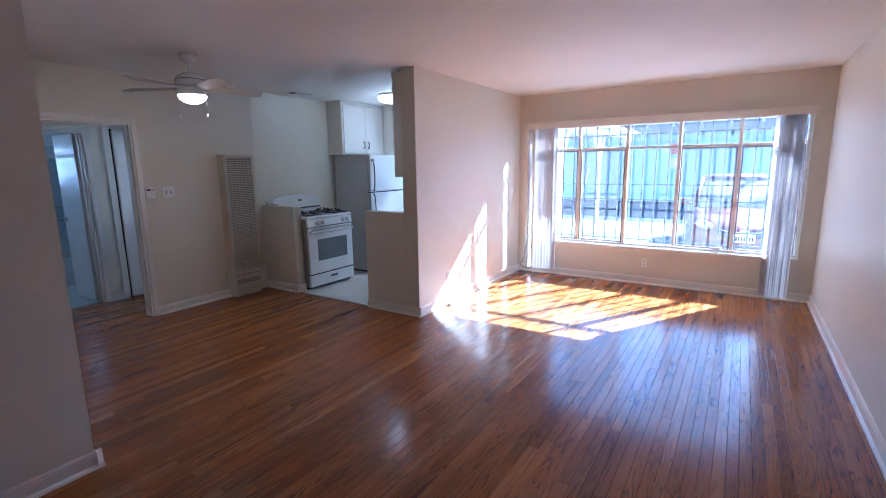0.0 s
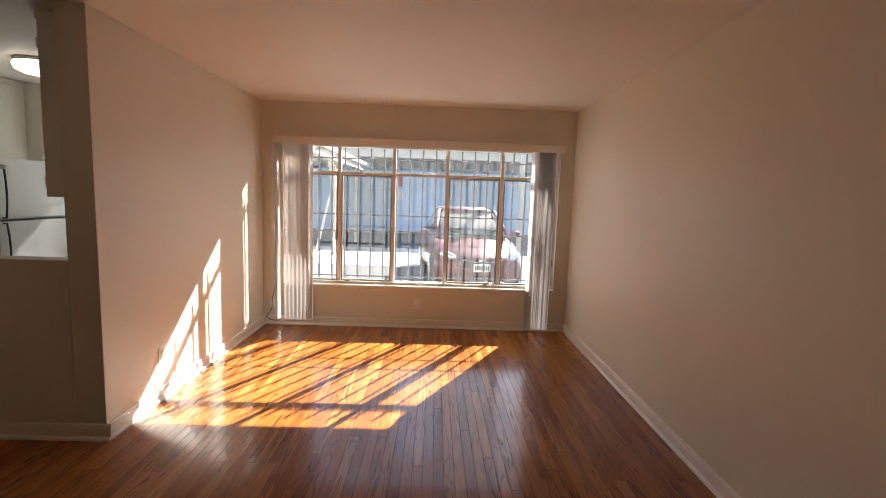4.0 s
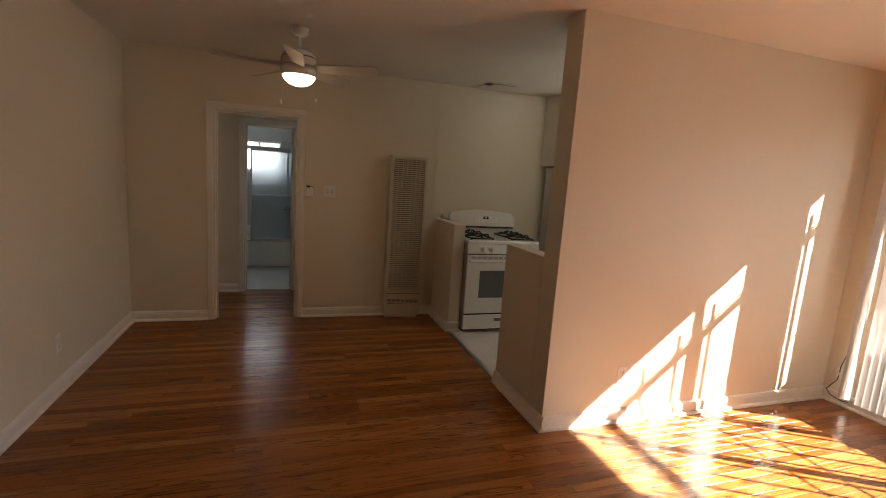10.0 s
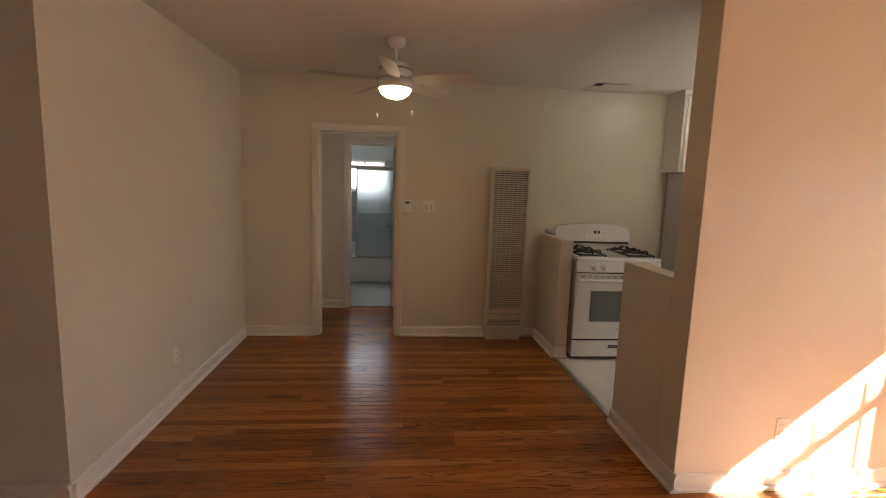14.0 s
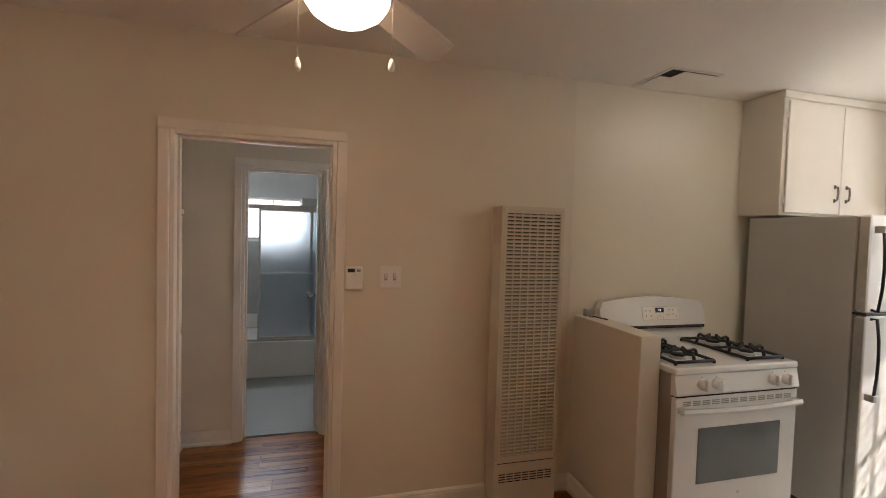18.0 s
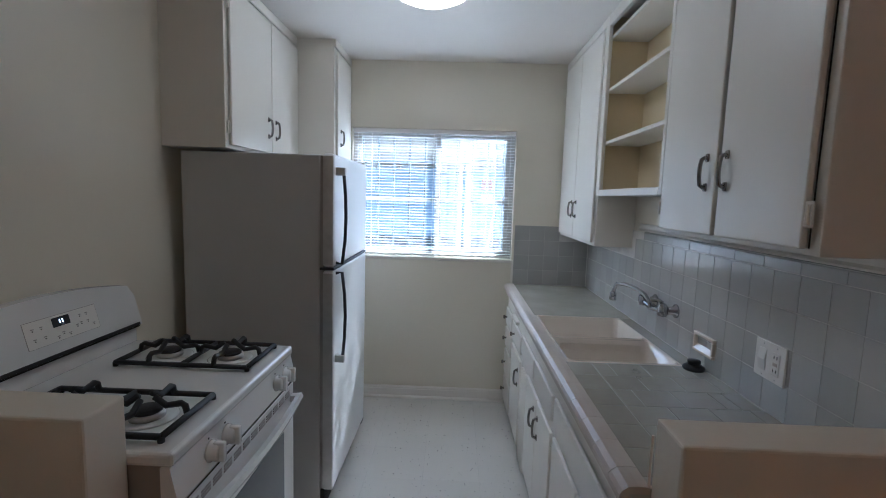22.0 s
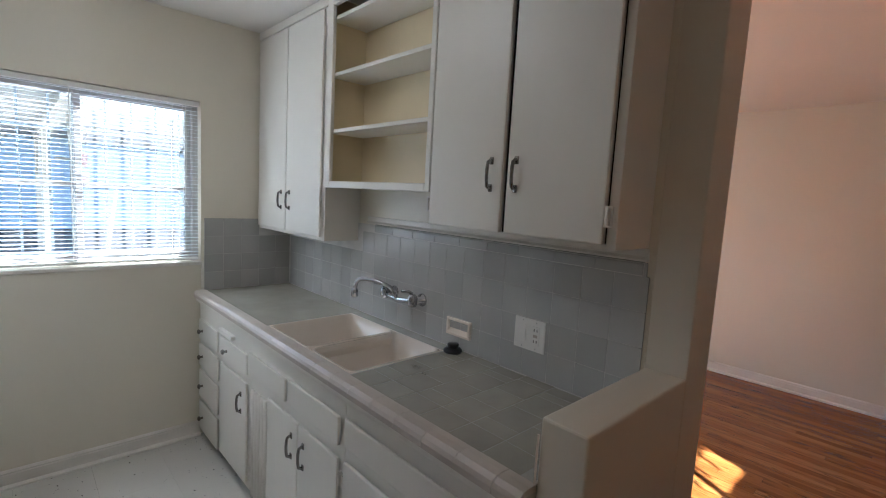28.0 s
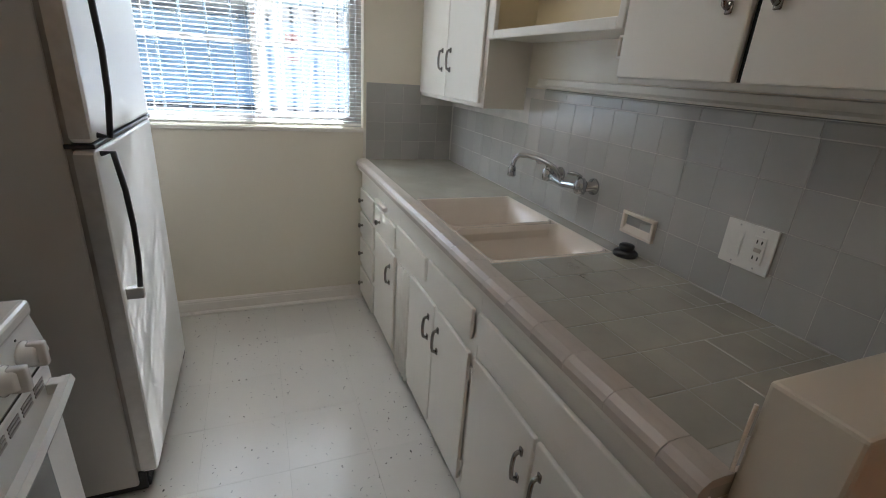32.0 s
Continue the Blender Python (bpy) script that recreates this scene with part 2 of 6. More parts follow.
WALL = plain("wall_paint", (0.748, 0.688, 0.575), 0.42, vary=0.02, scale=1.5, grain=0.18, grain_scale=55)
KITCHEN_WALL = plain("kitchen_wall_paint", (0.78, 0.725, 0.60), 0.32, vary=0.015, scale=1.5, grain=0.08, grain_scale=55)
CEILING = plain("ceiling_paint", (0.80, 0.75, 0.68), 0.6, vary=0.02, scale=1.2, grain=0.15, grain_scale=70)
TRIM = plain("trim_paint", (0.81, 0.76, 0.69), 0.35, vary=0.03, scale=5, grain=0.08)
CABINET = plain("cabinet_paint", (0.82, 0.78, 0.70), 0.35, vary=0.015, scale=2, grain=0.06, grain_scale=60)
CABINET_IN = plain("cabinet_inside_paint", (0.80, 0.68, 0.45), 0.4, vary=0.04, scale=5, grain=0.1)
OAK = oak("varnished_oak_strip", [(0.0, (0.232, 0.073, 0.015)), (0.35, (0.302, 0.102, 0.021)), (0.75, (0.365, 0.133, 0.029)), (1.0, (0.44, 0.180, 0.043))], (0.030, 0.010, 0.004), 0.185)
VINYL = chips("vinyl_tile", (0.68, 0.645, 0.59), (0.03, 0.027, 0.024), 0.22)
VINYL_BED = plain("vinyl_joint", (0.46, 0.43, 0.39), 0.8, vary=0.2, scale=9)
WHITE_ENAMEL = plain("white_enamel", (0.82, 0.82, 0.80), 0.16, vary=0.015, scale=3, coat=0.3)
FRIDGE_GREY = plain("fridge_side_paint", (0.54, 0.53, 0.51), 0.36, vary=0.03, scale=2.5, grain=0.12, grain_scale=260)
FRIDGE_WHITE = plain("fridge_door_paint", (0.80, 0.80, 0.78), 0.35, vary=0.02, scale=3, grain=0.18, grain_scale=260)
BLACK_IRON = plain("cast_iron", (0.018, 0.018, 0.02), 0.5, vary=0.2, scale=30, grain=0.3, grain_scale=200)
BLACK_PLASTIC = plain("black_plastic", (0.02, 0.02, 0.022), 0.35, vary=0.1)
# near-black that stands in for the shade inside gaps, slots and recesses
GAP_SHADE = plain("gap_shade", (0.012, 0.012, 0.012), 0.8)
CHROME = plain("chrome", (0.46, 0.47, 0.49), 0.06, metal=1.0, vary=0.05, scale=20)
STEEL = plain("brushed_metal", (0.55, 0.54, 0.52), 0.36, metal=1.0, vary=0.08, scale=25)
PEWTER = plain("dark_pull_metal", (0.30, 0.285, 0.265), 0.22, metal=0.9, vary=0.15, scale=40)
GREY_TILE = plain("grey_glazed_tile", (0.465, 0.455, 0.43), 0.17, vary=0.05, scale=5, per_object=0.06, grain=0.05, grain_scale=25)
COUNTER_TILE = plain("counter_tile", (0.42, 0.397, 0.335), 0.2, vary=0.08, scale=7, per_object=0.07, dirt=0.08)
COUNTER_GROUT = plain("counter_grout", (0.46, 0.44, 0.40), 0.8, vary=0.15, scale=12)
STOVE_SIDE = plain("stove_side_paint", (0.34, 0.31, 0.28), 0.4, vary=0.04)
FAN_BLADE = plain("fan_blade", (0.60, 0.55, 0.49), 0.6, vary=0.03)
GROUT = plain("grout", (0.62, 0.60, 0.56), 0.8, vary=0.1, scale=12)
EDGE_TILE = plain("edge_trim_tile", (0.54, 0.472, 0.41), 0.36, vary=0.06, scale=6, per_object=0.05)
PORCELAIN = plain("sink_porcelain", (0.88, 0.785, 0.68), 0.12, vary=0.02, coat=0.4)
PLASTIC_WHITE = plain("white_plastic", (0.85, 0.83, 0.78), 0.35, vary=0.02)
HEATER_PAINT = plain("heater_paint", (0.66, 0.585, 0.475), 0.38, vary=0.03, scale=4)
BLIND = translucent("blind_slat", (0.84, 0.87, 0.90), 0.42)
VANE = translucent("vertical_vane", (0.84, 0.79, 0.76), 0.62)
SASH = plain("sash_paint", (0.80, 0.76, 0.69), 0.4, vary=0.06, scale=8, dirt=0.1)
STEEL_SASH = plain("steel_casement", (0.34, 0.32, 0.30), 0.45, vary=0.1, scale=12)
BAR_PALE = plain("kitchen_bar_iron", (0.16, 0.19, 0.22), 0.5, vary=0.1)
# dark colour for the shaded hollow of the wall furnace
FURNACE_SHADE = plain("furnace_inside_shade", (0.055, 0.045, 0.035), 0.8)
BAR = plain("window_bar_iron", (0.035, 0.042, 0.055), 0.5, vary=0.1)
GLASS = clear_glass("window_glass", dust=0.013)
KITCHEN_GLASS = clear_glass("kitchen_window_glass", (0.93, 0.97, 0.98), dust=0.004)
KITCHEN_SCREEN = clear_glass("kitchen_screened_glass", (0.90, 0.94, 0.95), dust=0.033)
SCREENED = clear_glass("screened_glass", (0.80, 0.80, 0.79), dust=0.02)
SMOKED = plain("oven_glass", (0.17, 0.18, 0.185), 0.08, vary=0.03)
LAMP_KITCHEN = glow("lit_kitchen_glass", (1.0, 0.88, 0.72), 1.05)
LAMP_WARM = glow("lit_lamp_glass", (1.0, 0.74, 0.45), 1.6)


# ---- building helpers ----
def thing(name, label, category, group="", at=(0, 0, 0), kind=""):
    ob = new(name)
    ob.location = at
    return tagged(ob, label, category, group, kind)


def link(name, bm, material, parent=None, label="", smooth=False):
    me = bpy.data.meshes.new(name)
    bm.to_mesh(me)
    bm.free()
    for m in material if isinstance(material, (list, tuple)) else (material,):
        me.materials.append(m)
    if smooth:
        for p in me.polygons:
            p.use_smooth = True
    ob = new(name, me)
    if parent:
        ob.parent = parent
        ob.matrix_parent_inverse = Matrix.Translation(parent_place(parent)).inverted()
    if label:
        ob["label"] = label
    return ob


def parent_place(ob):
    return Vector((0, 0, 0)) if ob.data else Vector(ob.location)


def part(name, bm, material, parent, label="", smooth=False):
    return link(name, bm, material, parent, label, smooth)


def setting(name, bm, material, label="", category="", smooth=False):
    return tagged(link(name, bm, material, None, label, smooth), category=category or name.split("_")[0], kind="structure")


def box(bm, x0, x1, y0, y1, z0, z1, bevel=0.0, segments=2):
    m = Matrix.LocRotScale(((x0 + x1) / 2, (y0 + y1) / 2, (z0 + z1) / 2), None, (abs(x1 - x0), abs(y1 - y0), abs(z1 - z0)))
    made = bmesh.ops.create_cube(bm, size=1.0, matrix=m)["verts"]
    if bevel:
        edges = list({e for v in made for e in v.link_edges})
        bmesh.ops.bevel(bm, geom=edges, offset=bevel, segments=segments, profile=0.5, affect="EDGES")
    return bm


def boxed(x0, x1, y0, y1, z0, z1, bevel=0.0, segments=2):
    return box(bmesh.new(), x0, x1, y0, y1, z0, z1, bevel, segments)


def rod(bm, a, b, r, sides=12, r2=None):
    a, b = Vector(a), Vector(b)
    d = b - a
    m = Matrix.Translation((a + b) / 2) @ d.to_track_quat("Z", "Y").to_matrix().to_4x4()
    bmesh.ops.create_cone(bm, cap_ends=True, segments=sides, radius1=r, radius2=r if r2 is None else r2, depth=d.length, matrix=m)
    return bm


def tube(bm, points, r, sides=10):
    """A round bar bent along the points."""
    pts = [Vector(p) for p in points]
    rings, up = [], None
    for i, p in enumerate(pts):
        d = (pts[min(i + 1, len(pts) - 1)] - pts[max(i - 1, 0)]).normalized()
        side = d.orthogonal().normalized() if up is None else (up - d * up.dot(d)).normalized()
        up = side
        other = d.cross(side)
        rings.append([bm.verts.new(p + (side * math.cos(k * math.tau / sides) + other * math.sin(k * math.tau / sides)) * r) for k in range(sides)])
    for a, b in zip(rings, rings[1:]):
        for k in range(sides):
            bm.faces.new((a[k], a[(k + 1) % sides], b[(k + 1) % sides], b[k]))
    bm.faces.new(rings[0][::-1]), bm.faces.new(rings[-1])
    return bm


def lathe(bm, profile, centre, sides=32, axis="z"):
    """Turns (radius, height) pairs about an upright axis."""
    rings = []
    for r, h in profile:
        ring = []
        for k in range(sides):
            a = k * math.tau / sides
            v = Vector((r * math.cos(a), r * math.sin(a), h))
            if axis == "x":
                v = Vector((h, v.x, v.y))
            elif axis == "y":
                v = Vector((v.y, h, v.x))
            ring.append(bm.verts.new(Vector(centre) + v))
        rings.append(ring)
    for a, b in zip(rings, rings[1:]):
        for k in range(sides):
            bm.faces.new((a[k], a[(k + 1) % sides], b[(k + 1) % sides], b[k]))
    bm.faces.new(rings[0][::-1]), bm.faces.new(rings[-1])
    return bm


def extrude(bm, outline, axis, a, b):
    """Stretches a flat outline along an axis from a to b. The outline is in the two other axes, in order."""
    def at(p, h):
        return {"x": (h, p[0], p[1]), "y": (p[0], h, p[1]), "z": (p[0], p[1], h)}[axis]
    lo, hi = [bm.verts.new(at(p, a)) for p in outline], [bm.verts.new(at(p, b)) for p in outline]
    k = len(outline)
    for i in range(k):
        bm.faces.new((lo[i], lo[(i + 1) % k], hi[(i + 1) % k], hi[i]))
    bm.faces.new(lo[::-1]), bm.faces.new(hi)
    bmesh.ops.recalc_face_normals(bm, faces=bm.faces)
    return bm


def wall_with_holes(bm, axis, lo, hi, a, b, z0, z1, holes):
    """A wall along an axis from a to b, between lo and hi across it, with holes (from, to, bottom, top)."""
    def put(p, q, u, v):
        if q - p > 1e-4 and v - u > 1e-4:
            box(bm, *((p, q, lo, hi) if axis == "x" else (lo, hi, p, q)), u, v)
    at = a
    for p, q, u, v in sorted(holes):
        put(at, p, z0, z1), put(p, q, z0, u), put(p, q, v, z1)
        at = q
    put(at, b, z0, z1)
    bmesh.ops.remove_doubles(bm, verts=bm.verts, dist=0.0001)
    return bm


def mesh_of(bm, material, smooth=False):
    me = bpy.data.meshes.new("piece")
    bm.to_mesh(me)
    bm.free()
    me.materials.append(material)
    if smooth:
        for p in me.polygons:
            p.use_smooth = True
    return me


def piece(name, me, parent, at, turn=None):
    """One of many alike pieces on one shared mesh."""
    ob = new(name, me)
    ob.parent = parent
    ob.matrix_parent_inverse = Matrix.Translation(parent_place(parent)).inverted()
    ob.location = at
    if turn:
        ob.rotation_euler = turn
    return ob


def chamfered(sx, sy, sz, c):
    """A cheap block, its upper rim cut back by c, from the origin upward."""
    bm = bmesh.new()
    a = [bm.verts.new(p) for p in ((0, 0, 0), (sx, 0, 0), (sx, sy, 0), (0, sy, 0))]
    b = [bm.verts.new(p) for p in ((0, 0, sz - c), (sx, 0, sz - c), (sx, sy, sz - c), (0, sy, sz - c))]
    d = [bm.verts.new(p) for p in ((c, c, sz), (sx - c, c, sz), (sx - c, sy - c, sz), (c, sy - c, sz))]
    for lo, hi in ((a, b), (b, d)):
        for i in range(4):
            bm.faces.new((lo[i], lo[(i + 1) % 4], hi[(i + 1) % 4], hi[i]))
    bm.faces.new(d), bm.faces.new(a[::-1])
    return bm


# ---- plan, in metres ----
XW, XK, XE = -2.585, -2.755, 0.815      # partition: living face, kitchen face; east wall
XB, YN, YP = -5.005, 6.545, 4.045       # back wall, window wall, end of the partition
YD, YS, H = 1.2, -1.3, 2.44             # dining south wall, room's south wall, ceiling
XH, YH0, YH1 = -6.05, 1.67, 3.75        # hall: far wall, its two ends
DOOR_Y0, DOOR_Y1, DOOR_Z = 1.880, 2.637, 1.970
WIN = (-2.36, 0.66, 0.475, 2.02)        # living room window
KWIN = (-4.466, -3.30, 1.07, 1.98)      # kitchen window
PONY_Z = 1.056
BATH_Y0, BATH_Y1 = 2.05, 2.61

setting("wall_north", wall_with_holes(bmesh.new(), "x", YN, YN + 0.16, XB - 0.12, XE + 0.15, -0.3, H + 0.1, [KWIN, WIN]), WALL, "cream painted plaster wall with two windows", "wall")
setting("wall_east", boxed(XE, XE + 0.15, YS - 0.15, YN, -0.3, H + 0.1), WALL, "plain cream painted plaster wall", "wall")
setting("wall_south", boxed(XW - 0.2, XE, YS - 0.15, YS, -0.3, H + 0.1), WALL, "plain cream painted plaster wall", "wall")
setting("wall_southwest", boxed(XW - 0.2, XW - 0.035, YS, YD, -0.3, H + 0.1), WALL, "cream painted wall beside the dining corner", "wall")
setting("wall_dining_south", boxed(XB, XW - 0.2, YD - 0.165, YD, -0.3, H + 0.1), WALL, "cream painted dining corner wall", "wall")
setting("wall_back", wall_with_holes(bmesh.new(), "y", XB - 0.12, XB, YH0 - 0.6, YN, -0.3, H + 0.1, [(DOOR_Y0, DOOR_Y1, -0.3, DOOR_Z)]), WALL, "cream painted wall with a doorway to the hall", "wall")
setting("wall_partition", boxed(XK, XW, YP, YN, -0.3, H + 0.1, 0.004), WALL, "cream painted wall between kitchen and living room", "wall")
setting("wall_low_counter_end", boxed(XK - 0.52, XK, YP, YP + 0.115, -0.02, PONY_Z, 0.006), WALL, "low painted wall at the end of the counter", "wall")
setting("wall_low_stove_side", boxed(XB, -4.42, YP, YP + 0.118, -0.02, PONY_Z, 0.006), WALL, "low painted wall beside the stove", "wall")
setting("hall_ceiling", boxed(XH - 2.6, XB - 0.121, YH0 - 0.1, YH1 + 0.1, H, H + 0.1), CEILING, "cream painted hall ceiling", "ceiling")
setting("ceiling", boxed(XB - 0.12, XE + 0.15, YS - 0.15, YN, H, H + 0.1), CEILING, "cream painted plaster ceiling", "ceiling")
setting("hall_wall_south", boxed(XH - 2.6, XB - 0.12, YH0 - 0.1, YH0, -0.3, H + 0.1), WALL, "cream painted hall wall", "wall")
# unseen frosted opening, added only to brighten the hall with sky light
HALL_FILL_HOLE = (-5.95, -5.35, 0.75, 1.9)
setting("hall_wall_north", wall_with_holes(bmesh.new(), "x", YH1, YH1 + 0.1, XH - 0.12, XB - 0.12, -0.3, H + 0.1, [HALL_FILL_HOLE]), WALL, "cream painted hall wall with an added opening for light", "wall")
hall_fill_opening = tagged(link("window_4", boxed(HALL_FILL_HOLE[0], HALL_FILL_HOLE[1], YH1 + 0.02, YH1 + 0.08, HALL_FILL_HOLE[2], HALL_FILL_HOLE[2] + 0.03, 0.003), TRIM), "unseen frosted opening added to let sky light into the hall", "window", kind="structure")
part("pane", boxed(HALL_FILL_HOLE[0], HALL_FILL_HOLE[1], YH1 + 0.048, YH1 + 0.052, HALL_FILL_HOLE[2] + 0.03, HALL_FILL_HOLE[3]), translucent("hall_fill_pane", (0.92, 0.92, 0.90), 0.9), hall_fill_opening).visible_shadow = False
setting("hall_wall_far", wall_with_holes(bmesh.new(), "y", XH - 0.12, XH, YH0, YH1, -0.3, H + 0.1, [(BATH_Y0, BATH_Y1, -0.3, 1.945)]), WALL, "cream painted hall wall with the bathroom doorway", "wall")
setting("subfloor", boxed(XH - 2.6, XE + 0.15, YS - 0.15, YN, -0.3, -0.02), GAP_SHADE, "boards under the finished floor", "floor")


# ---- baseboards, casings, thresholds ----
BASE_PROFILE = [(0, 0), (0.030, 0), (0.029, 0.012), (0.020, 0.020), (0.014, 0.022), (0.014, 0.070), (0.011, 0.076), (0.013, 0.082), (0.006, 0.092), (0, 0.094)]


def baseboard(name, axis, wall, out, a, b):
    """A moulded baseboard with a shoe along a wall face; out is the side that it stands on."""
    bm = extrude(bmesh.new(), [(wall + out * d, z) for d, z in BASE_PROFILE], axis, a, b)
    return setting(name, bm, TRIM, "cream painted moulded baseboard", "baseboard")


baseboard("baseboard_1", "x", YN, -1, XW, XE)
baseboard("baseboard_2", "y", XE, -1, YS, YN)
baseboard("baseboard_3", "y", XW, 1, YP, YN)
baseboard("baseboard_4", "x", YP, -1, XK - 0.52, XW + 0.03)
baseboard("baseboard_5", "y", XW - 0.035, 1, YS, YD + 0.03)
baseboard("baseboard_6", "x", YD, 1, XB, XW - 0.005)
baseboard("baseboard_7", "y", XB, 1, YD, DOOR_Y0 - 0.05)
baseboard("baseboard_8", "y", XB, 1, DOOR_Y1 + 0.05, YP)
baseboard("baseboard_9", "x", YP, -1, XB, -4.39)
baseboard("baseboard_10", "y", -4.42, 1, YP - 0.03, YP + 0.116)
baseboard("baseboard_11", "x", YN, -1, XB, -3.31)
baseboard("baseboard_12", "y", XH, 1, YH0, BATH_Y0 - 0.05)
baseboard("baseboard_13", "x", YH0, 1, XH, XB - 0.12)
baseboard("baseboard_14", "y", XH, 1, BATH_Y1 + 0.05, 2.84)


def casing(name, wall, out, y0, y1, top, depth=0.12):
    """Door lining with flat casings round an opening in a wall across x."""
    frame_ob = tagged(link(name, boxed(wall - 0.002 if out > 0 else wall, wall, y0 - 0.01, y0 - 0.008, 0, 0.01), TRIM), "cream painted wooden doorway casing", "door casing", kind="structure")
    w = 0.05
    front = sorted((wall, wall + out * 0.019))
    for nm, b in (("side_casing", (y0 - w, y0, 0, top)), ("side_casing", (y1, y1 + w, 0, top)), ("head_casing", (y0 - w, y1 + w, top, top + w))):
        part(nm, boxed(*front, *b, 0.005), TRIM, frame_ob)
    lin = sorted((wall + out * 0.004, wall - out * (depth + 0.004)))
    for nm, b in (("jamb", (y0 - 0.001, y0 + 0.02, 0, top)), ("jamb", (y1 - 0.02, y1 + 0.001, 0, top)), ("head_jamb", (y0 + 0.02, y1 - 0.02, top - 0.02, top + 0.001))):
        part(nm, boxed(*lin, *b, 0.003), TRIM, frame_ob)
    stop = sorted((wall - out * 0.045, wall - out * 0.075))
    for nm, b in (("door_stop", (y0 + 0.02, y0 + 0.032, 0, top - 0.02)), ("door_stop", (y1 - 0.032, y1 - 0.02, 0, top - 0.02)), ("door_stop", (y0 + 0.032, y1 - 0.032, top - 0.032, top - 0.02))):
        part(nm, boxed(*stop, *b, 0.002), TRIM, frame_ob)
    return frame_ob


hall_frame = casing("door_1", XB, 1, DOOR_Y0 - 0.0, DOOR_Y1 + 0.0, DOOR_Z)
for z in (0.3, 1.05, 1.75):
    bm = boxed(XB - 0.05, XB - 0.02, DOOR_Y1 - 0.024, DOOR_Y1 - 0.019, z - 0.05, z + 0.05, 0.002)
    rod(bm, (XB - 0.018, DOOR_Y1 - 0.026, z - 0.05), (XB - 0.018, DOOR_Y1 - 0.026, z + 0.05), 0.006)
    part("hinge", bm, TRIM, hall_frame)
bath_frame = casing("door_2", XH, 1, BATH_Y0, BATH_Y1, 1.945)

strip = tagged(link("threshold", boxed(-4.39, -3.275, YP + 0.0, YP + 0.042, 0.0, 0.009, 0.003), STEEL), "bare aluminium threshold strip with screws between oak and vinyl", "threshold", kind="structure")
screw = mesh_of(lathe(bmesh.new(), [(0.005, 0), (0.0045, 0.0012), (0.002, 0.0016)], (0, 0, 0), 10), STEEL)
for i in range(6):
    piece("screw", screw, strip, (-4.30 + i * 0.19, YP + 0.012 + 0.018 * (i % 2), 0.009))


# ---- living room window, bars and vertical blind ----
def living_window():
    x0, x1, z0, z1 = WIN
    win = tagged(link("window_1", boxed(x0, x1, YN - 0.03, YN + 0.16, z0 - 0.035, z0 - 0.001, 0.006), SASH), "wide cream painted window of five lights with steel casements", "window", kind="structure")
    ya, yb = YN + 0.04, YN + 0.11
    part("frame_head", boxed(x0, x1, ya, yb, z1 - 0.035, z1, 0.004), SASH, win)
    part("frame_sill", boxed(x0, x1, ya - 0.01, yb + 0.02, z0, z0 + 0.03, 0.004), SASH, win)
    part("frame_side", boxed(x0, x0 + 0.035, ya, yb, z0 + 0.03, z1 - 0.035, 0.004), SASH, win)
    part("frame_side", boxed(x1 - 0.035, x1, ya, yb, z0 + 0.03, z1 - 0.035, 0.004), SASH, win)
    posts = (-1.757, -1.158, -0.572, 0.037)
    for x in posts:
        part("mullion", boxed(x - 0.019, x + 0.019, ya + 0.005, yb - 0.02, z0 + 0.03, z1 - 0.035, 0.005), SASH, win)
    edges = [x0 + 0.035, *[v for x in posts for v in (x - 0.019, x + 0.019)], x1 - 0.035]
    zt = 1.705
    for i in range(5):
        a, b = edges[2 * i], edges[2 * i + 1]
        part("transom", boxed(a, b, ya + 0.008, yb - 0.02, zt - 0.015, zt + 0.015, 0.004), SASH, win)
        part("pane", boxed(a + 0.001, b - 0.001, YN + 0.078, YN + 0.082, zt + 0.015, z1 - 0.035), GLASS, win).visible_shadow = False
        lo, hi = z0 + 0.03, zt - 0.015
        if i == 2:
            part("pane", boxed(a + 0.001, b - 0.001, YN + 0.078, YN + 0.082, lo, hi), GLASS, win).visible_shadow = False
            continue
        bm = bmesh.new()
        t = 0.017
        for q in ((a + 0.003, a + t, lo + 0.002, hi - 0.002), (b - t, b - 0.003, lo + 0.002, hi - 0.002), (a + t, b - t, lo + 0.002, lo + t), (a + t, b - t, hi - t, hi - 0.002)):
            box(bm, q[0], q[1], YN + 0.058, YN + 0.082, q[2], q[3], 0.002, 1)
        sash = part("casement", bm, STEEL_SASH, win, "dark steel casement sash")
        part("pane", boxed(a + t, b - t, YN + 0.07, YN + 0.074, lo + t, hi - t), SCREENED if i in (1, 3) else GLASS, sash).visible_shadow = False
        side = b - 0.012 if i < 2 else a + 0.012
        bm = boxed(side - 0.006, side + 0.006, YN + 0.03, YN + 0.055, 1.02, 1.09, 0.003)
        tube(bm, [(side, YN + 0.03, 1.08), (side, YN + 0.012, 1.06), (side, YN + 0.006, 1.0), (side, YN + 0.012, 0.965)], 0.005, 8)
        part("latch", bm, STEEL_SASH, sash)
        if i in (1, 3):
            x = (a + b) / 2 - 0.2 * (i == 1) + 0.16 * (i == 3)
            bm = boxed(x - 0.03, x + 0.03, YN + 0.02, YN + 0.05, z0 + 0.03, z0 + 0.055, 0.006)
            tube(bm, [(x, YN + 0.025, z0 + 0.05), (x + 0.03, YN + 0.005, z0 + 0.06), (x + 0.06, YN - 0.005, z0 + 0.045)], 0.005, 8)
            part("crank", bm, STEEL, sash)
    return win


